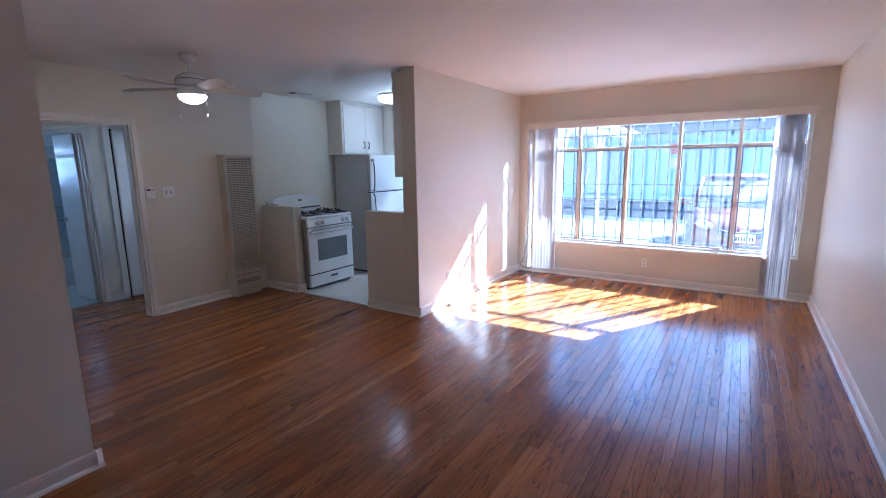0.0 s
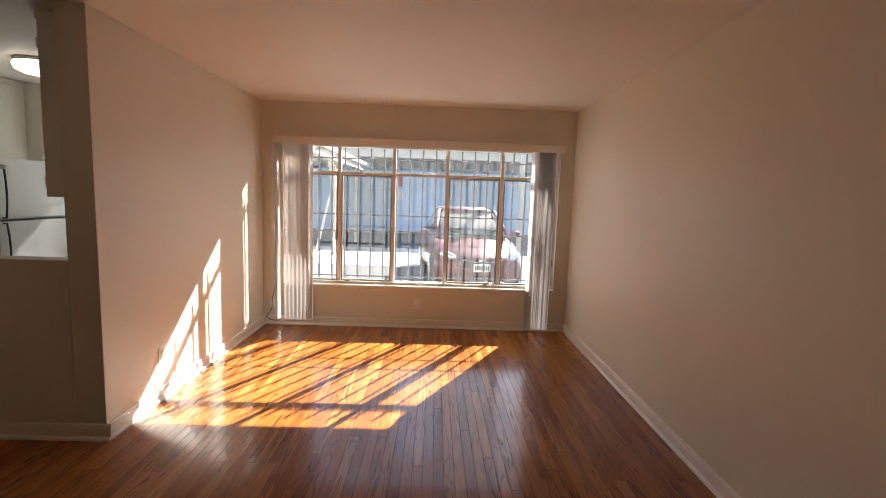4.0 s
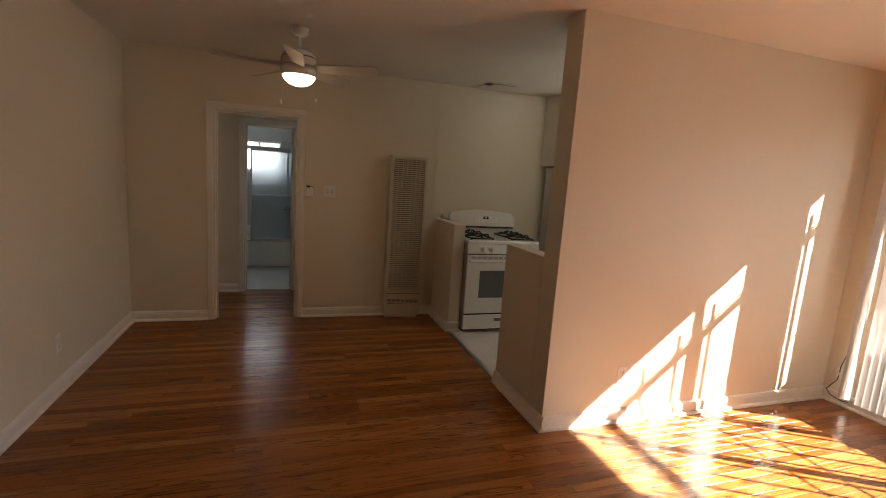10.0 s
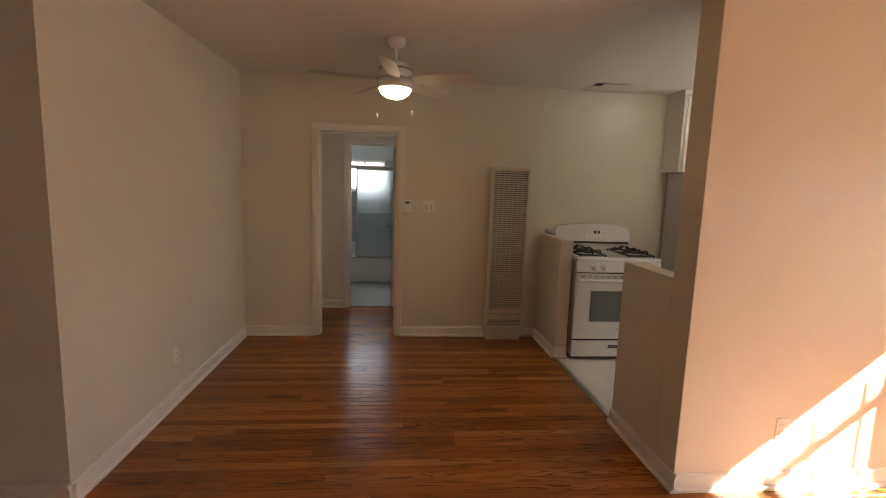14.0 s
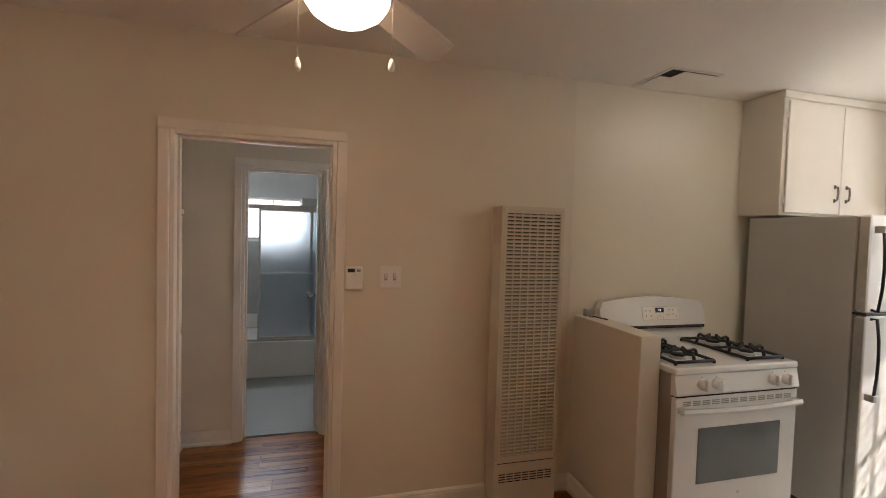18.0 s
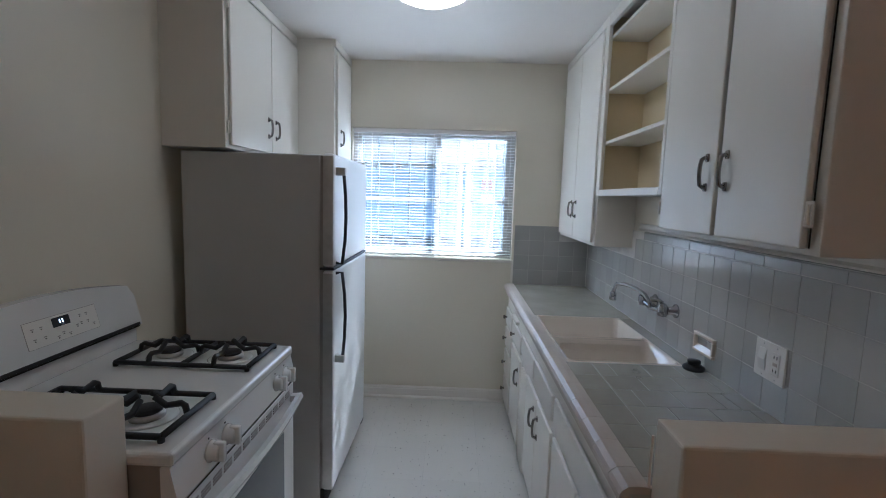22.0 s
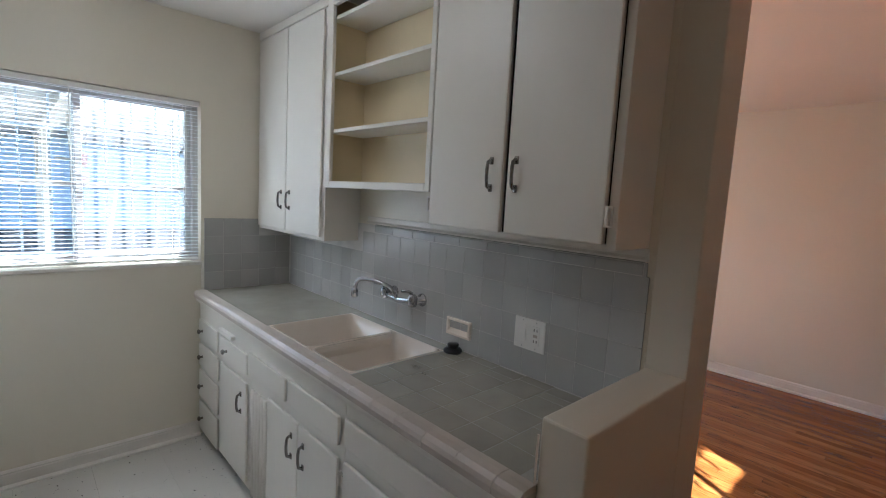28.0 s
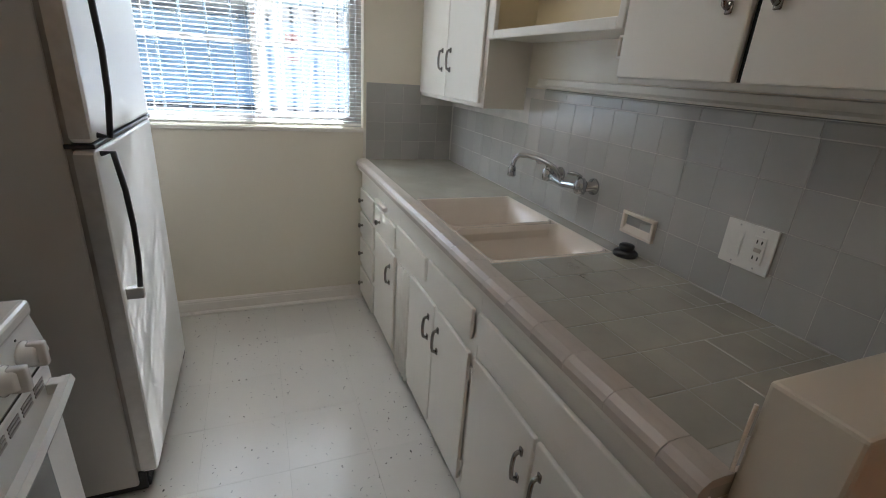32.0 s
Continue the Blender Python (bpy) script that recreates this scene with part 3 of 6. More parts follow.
def security_bars(name, x0, x1, z0, z1, y, step, levels, label, half=0.0085, iron=None):
    iron = iron or BAR
    grid = thing(name, label, "window bars", at=(x0, y, z0))
    for z in levels:
        part("crossbar", boxed(x0, x1, y - 0.004, y + 0.004, z - 0.008, z + 0.008, 0.001, 1), iron, grid)
    me = mesh_of(boxed(-half, half, -half, half, 0, z1 - z0, 0.001, 1), iron)
    for i in range(int((x1 - x0) / step) + 1):
        piece("bar", me, grid, (x0 + 0.02 + i * step, y + 0.0042 + half, z0))
    for x in (x0, x1):
        for z in levels:
            part("wall_anchor", boxed(x - 0.01, x + 0.01, YN + 0.10, y + 0.004, z - 0.01, z + 0.01), BAR, grid)
    return grid


def curved_vane(width, height):
    """A thin vane of a vertical blind, bowed across its width, hanging down from the origin."""
    bm = bmesh.new()
    rows = []
    for z in (0, -height):
        rows.append([bm.verts.new((width * (k / 8 - 0.5), 0.006 * (1 - (k / 4 - 1) ** 2), z)) for k in range(9)])
    for k in range(8):
        bm.faces.new((rows[0][k], rows[0][k + 1], rows[1][k + 1], rows[1][k]))
    bmesh.ops.solidify(bm, geom=bm.faces[:], thickness=0.0012)
    return bm


def vertical_blind():
    blind = thing("vertical_blind", "cream vertical vane blind drawn open to both sides of the window", "blind", at=(-0.87, YN - 0.06, 1.98))
    part("valance", extrude(bmesh.new(), [(YN, 1.985), (YN, 2.066), (YN - 0.105, 2.066), (YN - 0.108, 2.06), (YN - 0.108, 1.985), (YN - 0.102, 1.985), (YN - 0.102, 2.055), (YN - 0.004, 2.055)], "x", -2.425, 0.675), TRIM, blind, "cream painted valance board")
    part("headrail", boxed(-2.40, 0.65, YN - 0.08, YN - 0.04, 2.012, 2.045, 0.004), PLASTIC_WHITE, blind)
    long_left, long_right = mesh_of(curved_vane(0.089, 1.93), VANE, True), mesh_of(curved_vane(0.089, 1.965), VANE, True)
    for i in range(6):
        piece("vane", long_left, blind, (-2.285 + i * 0.044, YN - 0.06, 2.0), (0, 0, radians(16 + 2 * math.sin(i * 2.3))))
    piece("vane", long_left, blind, (-2.405, YN - 0.06, 2.0), (0, 0, radians(70)))
    wobble = random.Random(3)
    for i in range(11):
        piece("vane", long_right, blind, (0.405 + i * 0.0165, YN - 0.06, 2.0), (0, 0, radians(-70 + wobble.uniform(-9, 9))))
    piece("vane", long_right, blind, (0.372, YN - 0.062, 2.0), (0, 0, radians(-38)))
    part("wand", rod(bmesh.new(), (0.625, YN - 0.05, 1.99), (0.615, YN - 0.04, 0.82), 0.004, 8), PLASTIC_WHITE, blind)
    bm = rod(bmesh.new(), (0.615, YN - 0.04, 0.82), (0.614, YN - 0.04, 0.74), 0.007, 8, 0.005)
    part("wand_grip", bm, STEEL_SASH, blind)
    bm = bmesh.new()
    for dx in (0, 0.012):
        tube(bm, [(-2.415 - dx, YN - 0.05, 1.99), (-2.422 - dx, YN - 0.03, 1.2), (-2.425 - dx, YN - 0.02, 0.55)], 0.0016, 6)
    for i in range(24):
        box(bm, -2.4275, -2.4225, YN - 0.024 - i * 0.0004, YN - 0.019 - i * 0.0004, 0.56 + i * 0.055, 0.566 + i * 0.055)
    part("pull_chain", bm, STEEL_SASH, blind)
    return blind


living_window()
security_bars("security_bars", WIN[0] + 0.02, WIN[1] - 0.02, 0.50, 2.0, YN + 0.22, 0.1475, (0.535, 1.05, 1.245, 1.875), "dark painted iron bars outside the living room window")
vertical_blind()


# ---- kitchen window, its bars and slatted blind ----
def kitchen_window():
    x0, x1, z0, z1 = KWIN
    win = tagged(link("window_2", boxed(x0, x1, YN - 0.012, YN + 0.16, z0 - 0.022, z0 - 0.001, 0.004), TRIM), "white aluminium sliding kitchen window", "window", kind="structure")
    ya, yb = YN + 0.06, YN + 0.11
    for nm, q in (("frame_head", (x0, x1, z1 - 0.03, z1)), ("frame_sill", (x0, x1, z0, z0 + 0.03)), ("frame_side", (x0, x0 + 0.03, z0 + 0.03, z1 - 0.03)), ("frame_side", (x1 - 0.03, x1, z0 + 0.03, z1 - 0.03))):
        part(nm, boxed(q[0], q[1], ya, yb, q[2], q[3], 0.003), STEEL, win, "aluminium frame")
    for k, (a, b) in enumerate(((x0 + 0.03, -3.835), (-3.87, x1 - 0.03))):
        y = YN + 0.075 + 0.022 * k
        bm = bmesh.new()
        for q in ((a, a + 0.03, z0 + 0.03, z1 - 0.03), (b - 0.03, b, z0 + 0.03, z1 - 0.03), (a + 0.03, b - 0.03, z0 + 0.03, z0 + 0.055), (a + 0.03, b - 0.03, z1 - 0.055, z1 - 0.03), (a + 0.03, b - 0.03, 1.468, 1.492)):
            box(bm, q[0], q[1], y, y + 0.018, q[2], q[3], 0.002, 1)
        sash = part("sash", bm, STEEL, win)
        for lo, hi in ((z0 + 0.055, 1.468), (1.492, z1 - 0.055)):
            part("pane", boxed(a + 0.03, b - 0.03, y + 0.007, y + 0.011, lo, hi), KITCHEN_SCREEN if k else KITCHEN_GLASS, sash).visible_shadow = False
    return win


def slatted_blind():
    x0, x1, z0, z1 = KWIN
    blind = thing("venetian_blind", "white aluminium mini blind hanging lowered over the kitchen window", "blind", at=((x0 + x1) / 2, YN + 0.03, z1))
    part("headrail", boxed(x0 + 0.006, x1 - 0.006, YN + 0.012, YN + 0.04, z1 - 0.028, z1 - 0.002, 0.003), PLASTIC_WHITE, blind)
    part("bottom_rail", boxed(x0 + 0.008, x1 - 0.008, YN + 0.014, YN + 0.038, z0 + 0.012, z0 + 0.022, 0.003), PLASTIC_WHITE, blind)
    bm = bmesh.new()
    w, n = 0.0125, 5
    rows = [[bm.verts.new((x, w * (k / 2 - 1), 0.0022 * (1 - (k / 2 - 1) ** 2))) for k in range(n)] for x in (x0 + 0.009, x1 - 0.009)]
    for k in range(n - 1):
        bm.faces.new((rows[0][k], rows[0][k + 1], rows[1][k + 1], rows[1][k]))
    slat = mesh_of(bm, BLIND, True)
    z, i = z0 + 0.034, 0
    while z < z1 - 0.035:
        ob = piece("slat", slat, blind, (0, YN + 0.026, z), (radians(3 + 3 * math.sin(i * 1.7)), 0, 0))
        z, i = z + 0.0205, i + 1
    for x in (x0 + 0.14, (x0 + x1) / 2, x1 - 0.14):
        for y in (YN + 0.0125, YN + 0.0395):
            part("ladder_cord", boxed(x - 0.0012, x + 0.0012, y - 0.0004, y + 0.0004, z0 + 0.02, z1 - 0.02), PLASTIC_WHITE, blind)
    bm = tube(bmesh.new(), [(x1 - 0.09, YN + 0.008, z1 - 0.02), (x1 - 0.085, YN + 0.006, z1 - 0.3), (x1 - 0.09, YN + 0.006, z1 - 0.62)], 0.0014, 6)
    tube(bm, [(x1 - 0.075, YN + 0.008, z1 - 0.02), (x1 - 0.072, YN + 0.006, z1 - 0.35), (x1 - 0.08, YN + 0.006, z1 - 0.55), (x1 - 0.06, YN + 0.006, z1 - 0.6)], 0.0014, 6)
    part("lift_cord", bm, PLASTIC_WHITE, blind)
    return blind


kitchen_window()
slatted_blind()
security_bars("security_bars", KWIN[0] + 0.02, KWIN[1] - 0.02, KWIN[2] + 0.02, KWIN[3] - 0.02, YN + 0.2, 0.118, (1.12, 1.76), "dark painted iron bars outside the kitchen window", 0.0055, BAR_PALE)


# ---- kitchen cabinets ----
XF = -3.305                       # face of the base cabinets


def bow_pull(parent, x, y, z, out, span=0.086, upright=True):
    """A bowed metal pull with two feet on a face across x."""
    a = span / 2
    pts = [(0.0, -a), (0.010, -a), (0.018, -a * 0.88), (0.021, -a * 0.5), (0.022, 0), (0.021, a * 0.5), (0.018, a * 0.88), (0.010, a), (0.0, a)]
    at = lambda d, s: (x + out * d, y, z + s) if upright else (x + out * d, y + s, z)
    bm = tube(bmesh.new(), [at(*p) for p in pts], 0.0058, 8)
    for s in (-a, a):
        p = Vector(at(0.002, s))
        box(bm, p.x - 0.003, p.x + 0.003, p.y - 0.008, p.y + 0.008, p.z - 0.012, p.z + 0.012, 0.002, 1)
    return part("handle", bm, PEWTER, parent, "dark metal bow pull", True)


def knob(parent, x, y, z, out):
    prof = [(0.008, 0), (0.006, 0.006), (0.006, 0.012), (0.013, 0.017), (0.014, 0.022), (0.010, 0.027), (0.001, 0.028)]
    return part("knob", lathe(bmesh.new(), [(r, out * h) for r, h in prof], (x, y, z), 16, "x"), PEWTER, parent, "small dark round knob", True)


def hinge(parent, x, y, z, out):
    bm = boxed(*sorted((x, x + out * 0.004)), y - 0.012, y + 0.012, z - 0.028, z + 0.028, 0.0015, 1)
    rod(bm, (x + out * 0.006, y, z - 0.022), (x + out * 0.006, y, z + 0.022), 0.005, 8)
    return part("hinge", bm, CABINET, parent)


def front(name, parent, x, out, y0, y1, z0, z1, thick=0.017):
    bm = boxed(*sorted((x + out * 0.0035, x + out * thick)), y0, y1, z0, z1, 0.0045, 2)
    box(bm, *sorted((x - out * 0.001, x + out * 0.006)), y0 + 0.011, y1 - 0.011, z0 + 0.011, z1 - 0.011)
    return part(name, bm, CABINET, parent)


def base_unit(label, y0, y1):
    unit = thing("base_cabinet", label, "cabinet", "base cabinets under the counter", (XF, (y0 + y1) / 2, 0))
    if y1 > 4.90 and y0 < 5.70:
        # open above for the sink bowls
        bm = boxed(XF, XF + 0.022, y0, y1, 0.05, 0.85, 0.002, 1)
        box(bm, XF + 0.022, XK, y0, y1, 0.05, 0.64, 0.002)
    else:
        bm = boxed(XF, XK, y0, y1, 0.05, 0.85, 0.002, 1)
    part("body", bm, CABINET, unit)
    # plinth coloured near-black to paint the shade under the cabinet
    part("plinth", boxed(XF + 0.05, XK, y0, y1, 0.004, 0.05), GAP_SHADE, unit)
    return unit


u = base_unit("cream painted stack of four drawers beside the window wall", 6.155, YN)
for z0, z1 in ((0.615, 0.735), (0.455, 0.592), (0.262, 0.43), (0.062, 0.238)):
    d = front("drawer", u, XF, -1, 6.19, 6.515, z0, z1)
    knob(d, XF - 0.017, 6.44, (z0 + z1) / 2, -1)

u = base_unit("cream painted cabinet with one drawer, a door and a pull-out board", 5.735, 6.155)
part("cutting_board", boxed(XF - 0.022, XF + 0.3, 5.955, 6.15, 0.748, 0.768, 0.004), CABINET, u, "cream painted edge of a pull-out board")
d = front("drawer", u, XF, -1, 5.765, 6.145, 0.628, 0.732)
knob(d, XF - 0.017, 6.03, 0.673, -1)
d = front("door", u, XF, -1, 5.765, 6.135, 0.088, 0.588)
bow_pull(d, XF - 0.017, 5.825, 0.475, -1)

u = base_unit("cream painted sink cabinet with two doors and a fluted strip", 4.90, 5.735)
front("false_panel", u, XF, -1, 5.345, 5.74, 0.655, 0.752)
front("false_panel", u, XF, -1, 4.925, 5.315, 0.658, 0.762)
flute = mesh_of(lathe(bmesh.new(), [(0.012, 0), (0.012, 0.525)], (0, 0, 0), 10), CABINET, True)
for i in range(5):
    piece("flute", flute, u, (XF - 0.004, 5.70 - i * 0.036, 0.055))
for a, b, h, e in ((5.225, 5.515, 5.278, 5.515), (4.925, 5.218, 5.205, 4.925)):
    d = front("door", u, XF, -1, a, b, 0.105, 0.612)
    bow_pull(d, XF - 0.017, 5.272 if a > 5.2 else 5.17, 0.503, -1)
    for z in (0.17, 0.54):
        hinge(d, XF - 0.004, e + (0.008 if a > 5.2 else -0.006), z, -1)

u = base_unit("cream painted wide cabinet with a long panel above two doors", 4.165, 4.90)
front("false_panel", u, XF, -1, 4.205, 4.885, 0.672, 0.772)
for a, b, h, e in ((4.548, 4.885, 4.588, 4.885), (4.205, 4.54, 4.505, 4.205)):
    d = front("door", u, XF, -1, a, b, 0.075, 0.62)
    bow_pull(d, XF - 0.017, h, 0.503, -1)
    for z in (0.15, 0.54):
        hinge(d, XF - 0.004, e + (0.007 if a > 4.4 else -0.007), z, -1)
part("end_stile", boxed(XF - 0.006, XF + 0.03, 4.160, 4.188, 0.004, 0.85, 0.004), CABINET, u)

# ---- counter, sink and tiles ----
ZC = 0.895
SX0, SX1, SY0, SY1, SYM = -3.262, -2.832, 4.952, 5.640, 5.262
counter = thing("kitchen_counter", "grey tiled kitchen counter with a bullnose tile edge", "counter", at=((-3.3 + XK) / 2, 5.35, 0.85))
part("substrate", boxed(-3.315, XK, 4.162, SY0 - 0.008, 0.852, ZC - 0.0012), COUNTER_GROUT, counter, "pale grout bed")
part("slab", boxed(-3.315, XK - 0.001, SY1 + 0.006, YN - 0.001, 0.852, ZC, 0.003), COUNTER_TILE, counter, "plain grey counter top")
part("sink_front_strip", boxed(-3.315, SX0 - 0.004, SY0 - 0.008, SY1 + 0.006, 0.852, ZC - 0.001), EDGE_TILE, counter)
part("sink_back_strip", boxed(SX1 + 0.004, XK - 0.001, SY0 - 0.008, SY1 + 0.006, 0.852, ZC - 0.001), COUNTER_TILE, counter)
step = 0.122
tile = mesh_of(chamfered(step - 0.003, step - 0.003, 0.008, 0.001), COUNTER_TILE)
narrow = mesh_of(chamfered(0.051, step - 0.003, 0.008, 0.001), COUNTER_TILE)
short = mesh_of(chamfered(step - 0.003, 0.040, 0.008, 0.001), COUNTER_TILE)
half = mesh_of(chamfered(step * 0.5 - 0.003, step - 0.003, 0.008, 0.001), COUNTER_TILE)
filler = mesh_of(chamfered(step * 0.36 - 0.003, step - 0.003, 0.008, 0.001), COUNTER_TILE)
first_row = mesh_of(chamfered(0.094, step - 0.003, 0.008, 0.001), COUNTER_TILE)
for j in range(6):
    piece("tile", first_row, counter, (-3.274, 4.207 + j * step, ZC - 0.008))
    if j % 2:
        piece("tile", half, counter, (-3.177, 4.207 + j * step, ZC - 0.008))
        piece("tile", half, counter, (-3.177 + 2.86 * step, 4.207 + j * step, ZC - 0.008))
    else:
        piece("tile", narrow, counter, (-3.177 + 3 * step, 4.207 + j * step, ZC - 0.008))
    for i in range(2 + (j % 2 == 0)):
        piece("tile", tile, counter, (-3.177 + (i + 0.5 * (j % 2)) * step, 4.207 + j * step, ZC - 0.008))
    if j % 2:
        piece("tile", filler, counter, (-3.177 + 2.5 * step, 4.207 + j * step, ZC - 0.008))
for i in range(3):
    piece("tile", short, counter, (-3.177 + i * step, 4.164, ZC - 0.008))
nose = [(-3.277, ZC + 0.004), (-3.30, ZC + 0.006), (-3.322, ZC + 0.004), (-3.335, ZC - 0.005), (-3.341, ZC - 0.015), (-3.341, ZC - 0.032), (-3.318, ZC - 0.032), (-3.318, ZC - 0.012), (-3.277, ZC - 0.012)]
edge = mesh_of(extrude(bmesh.new(), nose, "y", 0, step - 0.0012), EDGE_TILE, False)
for j in range(19):
    piece("edge_tile", edge, counter, (0, 4.235 + j * step, 0))
part("front_rail", boxed(-3.331, -3.306, 4.158, YN - 0.004, 0.838, ZC - 0.033, 0.003), CABINET, counter, "cream painted rail under the tile edge")
bead = tube(bmesh.new(), [(-3.275, 4.163, ZC + 0.003), (-3.10, 4.1625, ZC + 0.003), (-2.92, 4.163, ZC + 0.0035), (-2.77, 4.1625, ZC + 0.003)], 0.004, 6)
tube(bead, [(-3.278, 4.163, ZC + 0.002), (-3.2785, 4.163, ZC + 0.06), (-3.278, 4.1625, ZC + 0.12)], 0.003, 6)
part("caulk_bead", bead, PORCELAIN, counter, "uneven white caulk bead")
part("corner_tile", extrude(bmesh.new(), nose, "y", 4.158, 4.233), EDGE_TILE, counter)


def basin(bm, y0, y1, depth):
    """A rounded bowl hung below the rim."""
    made = bmesh.ops.create_cube(bm, size=1.0, matrix=Matrix.LocRotScale(((SX0 + SX1) / 2, (y0 + y1) / 2, ZC - depth / 2), None, (SX1 - SX0, y1 - y0, depth)))["verts"]
    top = [f for f in {f for v in made for f in v.link_faces} if f.normal.z > 0.9]
    bmesh.ops.delete(bm, geom=top, context="FACES_ONLY")
    edges = [e for e in {e for v in made if v.is_valid for e in v.link_edges} if len(e.link_faces) == 2]
    bmesh.ops.bevel(bm, geom=edges, offset=0.035, segments=5, profile=0.5, affect="EDGES")


sink = thing("kitchen_sink", "white porcelain double bowl sink set in the tiled counter", "sink", at=((SX0 + SX1) / 2, SYM, ZC - 0.2))
for bowl_y0, bowl_y1, deep in ((SYM + 0.010, SY1, 0.225), (SY0, SYM - 0.010, 0.235)):
    bm = bmesh.new()
    basin(bm, bowl_y0, bowl_y1, deep)
    bmesh.ops.reverse_faces(bm, faces=bm.faces[:])
    bmesh.ops.solidify(bm, geom=bm.faces[:], thickness=-0.006)
    part("bowl", bm, PORCELAIN, sink, smooth=True)
bm = boxed(SX0, SX1, SYM - 0.016, SYM + 0.016, ZC - 0.06, ZC - 0.012, 0.010, 3)
part("divider", bm, PORCELAIN, sink, smooth=True)
bm = bmesh.new()
for q in ((SX0 - 0.004, SX0 + 0.003, SY0 - 0.008, SY1 + 0.006), (SX1 - 0.004, SX1 + 0.006, SY0 - 0.008, SY1 + 0.006), (SX0, SX1, SY0 - 0.008, SY0 + 0.003), (SX0, SX1, SY1 - 0.003, SY1 + 0.006)):
    box(bm, *q, ZC - 0.012, ZC + 0.001, 0.003)
part("rim", bm, PORCELAIN, sink)
for y in (5.11, 5.45):
    part("drain", lathe(bmesh.new(), [(0.042, 0), (0.04, 0.003), (0.03, 0.002), (0.02, -0.004), (0.001, -0.004)], (-3.05, y, ZC - (0.228 if y < 5.2 else 0.218)), 24), CHROME, sink, "chrome drain strainer", True)


def wall_faucet():
    x, z = XK - 0.009, 1.055
    f = thing("faucet", "chrome wall-mounted bridge faucet with two levers and a swivel spout", "faucet", at=(x, 5.25, z))
    for y in (5.165, 5.37):
        part("flange", lathe(bmesh.new(), [(0.030, 0), (0.029, -0.006), (0.018, -0.014), (0.016, -0.05)], (x, y, z), 24, "x"), CHROME, f, smooth=True)
        part("valve", lathe(bmesh.new(), [(0.019, -0.022), (0.022, -0.012), (0.022, 0.016), (0.016, 0.026), (0.011, 0.032)], (x - 0.058, y, z), 20), CHROME, f, smooth=True)
        bm = tube(bmesh.new(), [(x - 0.058, y, z + 0.034), (x - 0.070, y + 0.012, z + 0.042), (x - 0.100, y + 0.030, z + 0.046)], 0.007, 10)
        part("lever", bm, CHROME, f, smooth=True)
    part("bridge", tube(bmesh.new(), [(x - 0.058, 5.165, z), (x - 0.058, 5.20, z - 0.004), (x - 0.06, 5.267, z - 0.012), (x - 0.058, 5.335, z - 0.004), (x - 0.058, 5.37, z)], 0.012, 14), CHROME, f, smooth=True)
    a = Vector((x - 0.062, 5.30, z))
    pts = [a + Vector((0, -0.03, -0.01)), a + Vector((-0.008, -0.022, 0.016))]
    pts += [a + Vector((-0.012 - 0.085 * s, -0.015 + 0.165 * s, 0.022 + 0.044 * math.sin(0.3 + s * 1.75))) for s in (0.1, 0.25, 0.4, 0.55, 0.7, 0.85, 0.95)]
    pts += [a + Vector((-0.098, 0.157, 0.048)), a + Vector((-0.101, 0.162, 0.032)), a + Vector((-0.103, 0.165, 0.008))]
    part("spout", tube(bmesh.new(), pts, 0.0095, 12), CHROME, f, smooth=True)
    part("aerator", lathe(bmesh.new(), [(0.010, 0.012), (0.016, 0.0), (0.017, -0.03), (0.013, -0.034)], pts[-1], 16), CHROME, f, smooth=True)
    return f


wall_faucet()
stopper = thing("sink_stopper", "black rubber sink stopper lying on the counter", "stopper", at=(-2.805, 4.912, ZC))
part("flange", lathe(bmesh.new(), [(0.037, 0), (0.039, 0.008), (0.035, 0.014), (0.025, 0.020)], (-2.805, 4.912, ZC), 28), BLACK_PLASTIC, stopper, smooth=True)
part("grip", lathe(bmesh.new(), [(0.026, 0.014), (0.022, 0.024), (0.024, 0.032), (0.021, 0.036), (0.002, 0.037)], (-2.805, 4.912, ZC), 20), BLACK_PLASTIC, stopper, smooth=True)

for y, s in ((4.86, 1), (4.80, 0.7), (4.885, 0.6)):
    bm = lathe(bmesh.new(), [(0.018 * s, 0), (0.016 * s, 0.002), (0.008 * s, 0.0035), (0.001, 0.004)], (-3.05 + 0.2 * (y - 4.8), y, ZC), 14)
    tagged(link("water_drop", bm, GLASS), "clear water drop lying on the counter tiles", "water drop", "drops on the counter")

# ---- soap niche ----
niche = thing("soap_niche", "white ceramic recessed soap holder in the tiled wall", "soap holder", at=(XK, 4.92, 0.955))
bm = bmesh.new()
for q in ((4.853, 4.989, 0.950, 0.962), (4.853, 4.989, 1.012, 1.024), (4.853, 4.865, 0.962, 1.012), (4.977, 4.989, 0.962, 1.012)):
    box(bm, XK - 0.022, XK - 0.002, *q, 0.003)
part("rim", bm, PORCELAIN, niche)
part("back", boxed(XK - 0.006, XK - 0.002, 4.86, 4.982, 0.957, 1.017), EDGE_TILE, niche)
part("tray", extrude(bmesh.new(), [(XK - 0.021, 0.962), (XK - 0.004, 0.962), (XK - 0.004, 0.985)], "y", 4.865, 4.977), PORCELAIN, niche)

# ---- upper cabinets on the partition ----
XU = -2.962


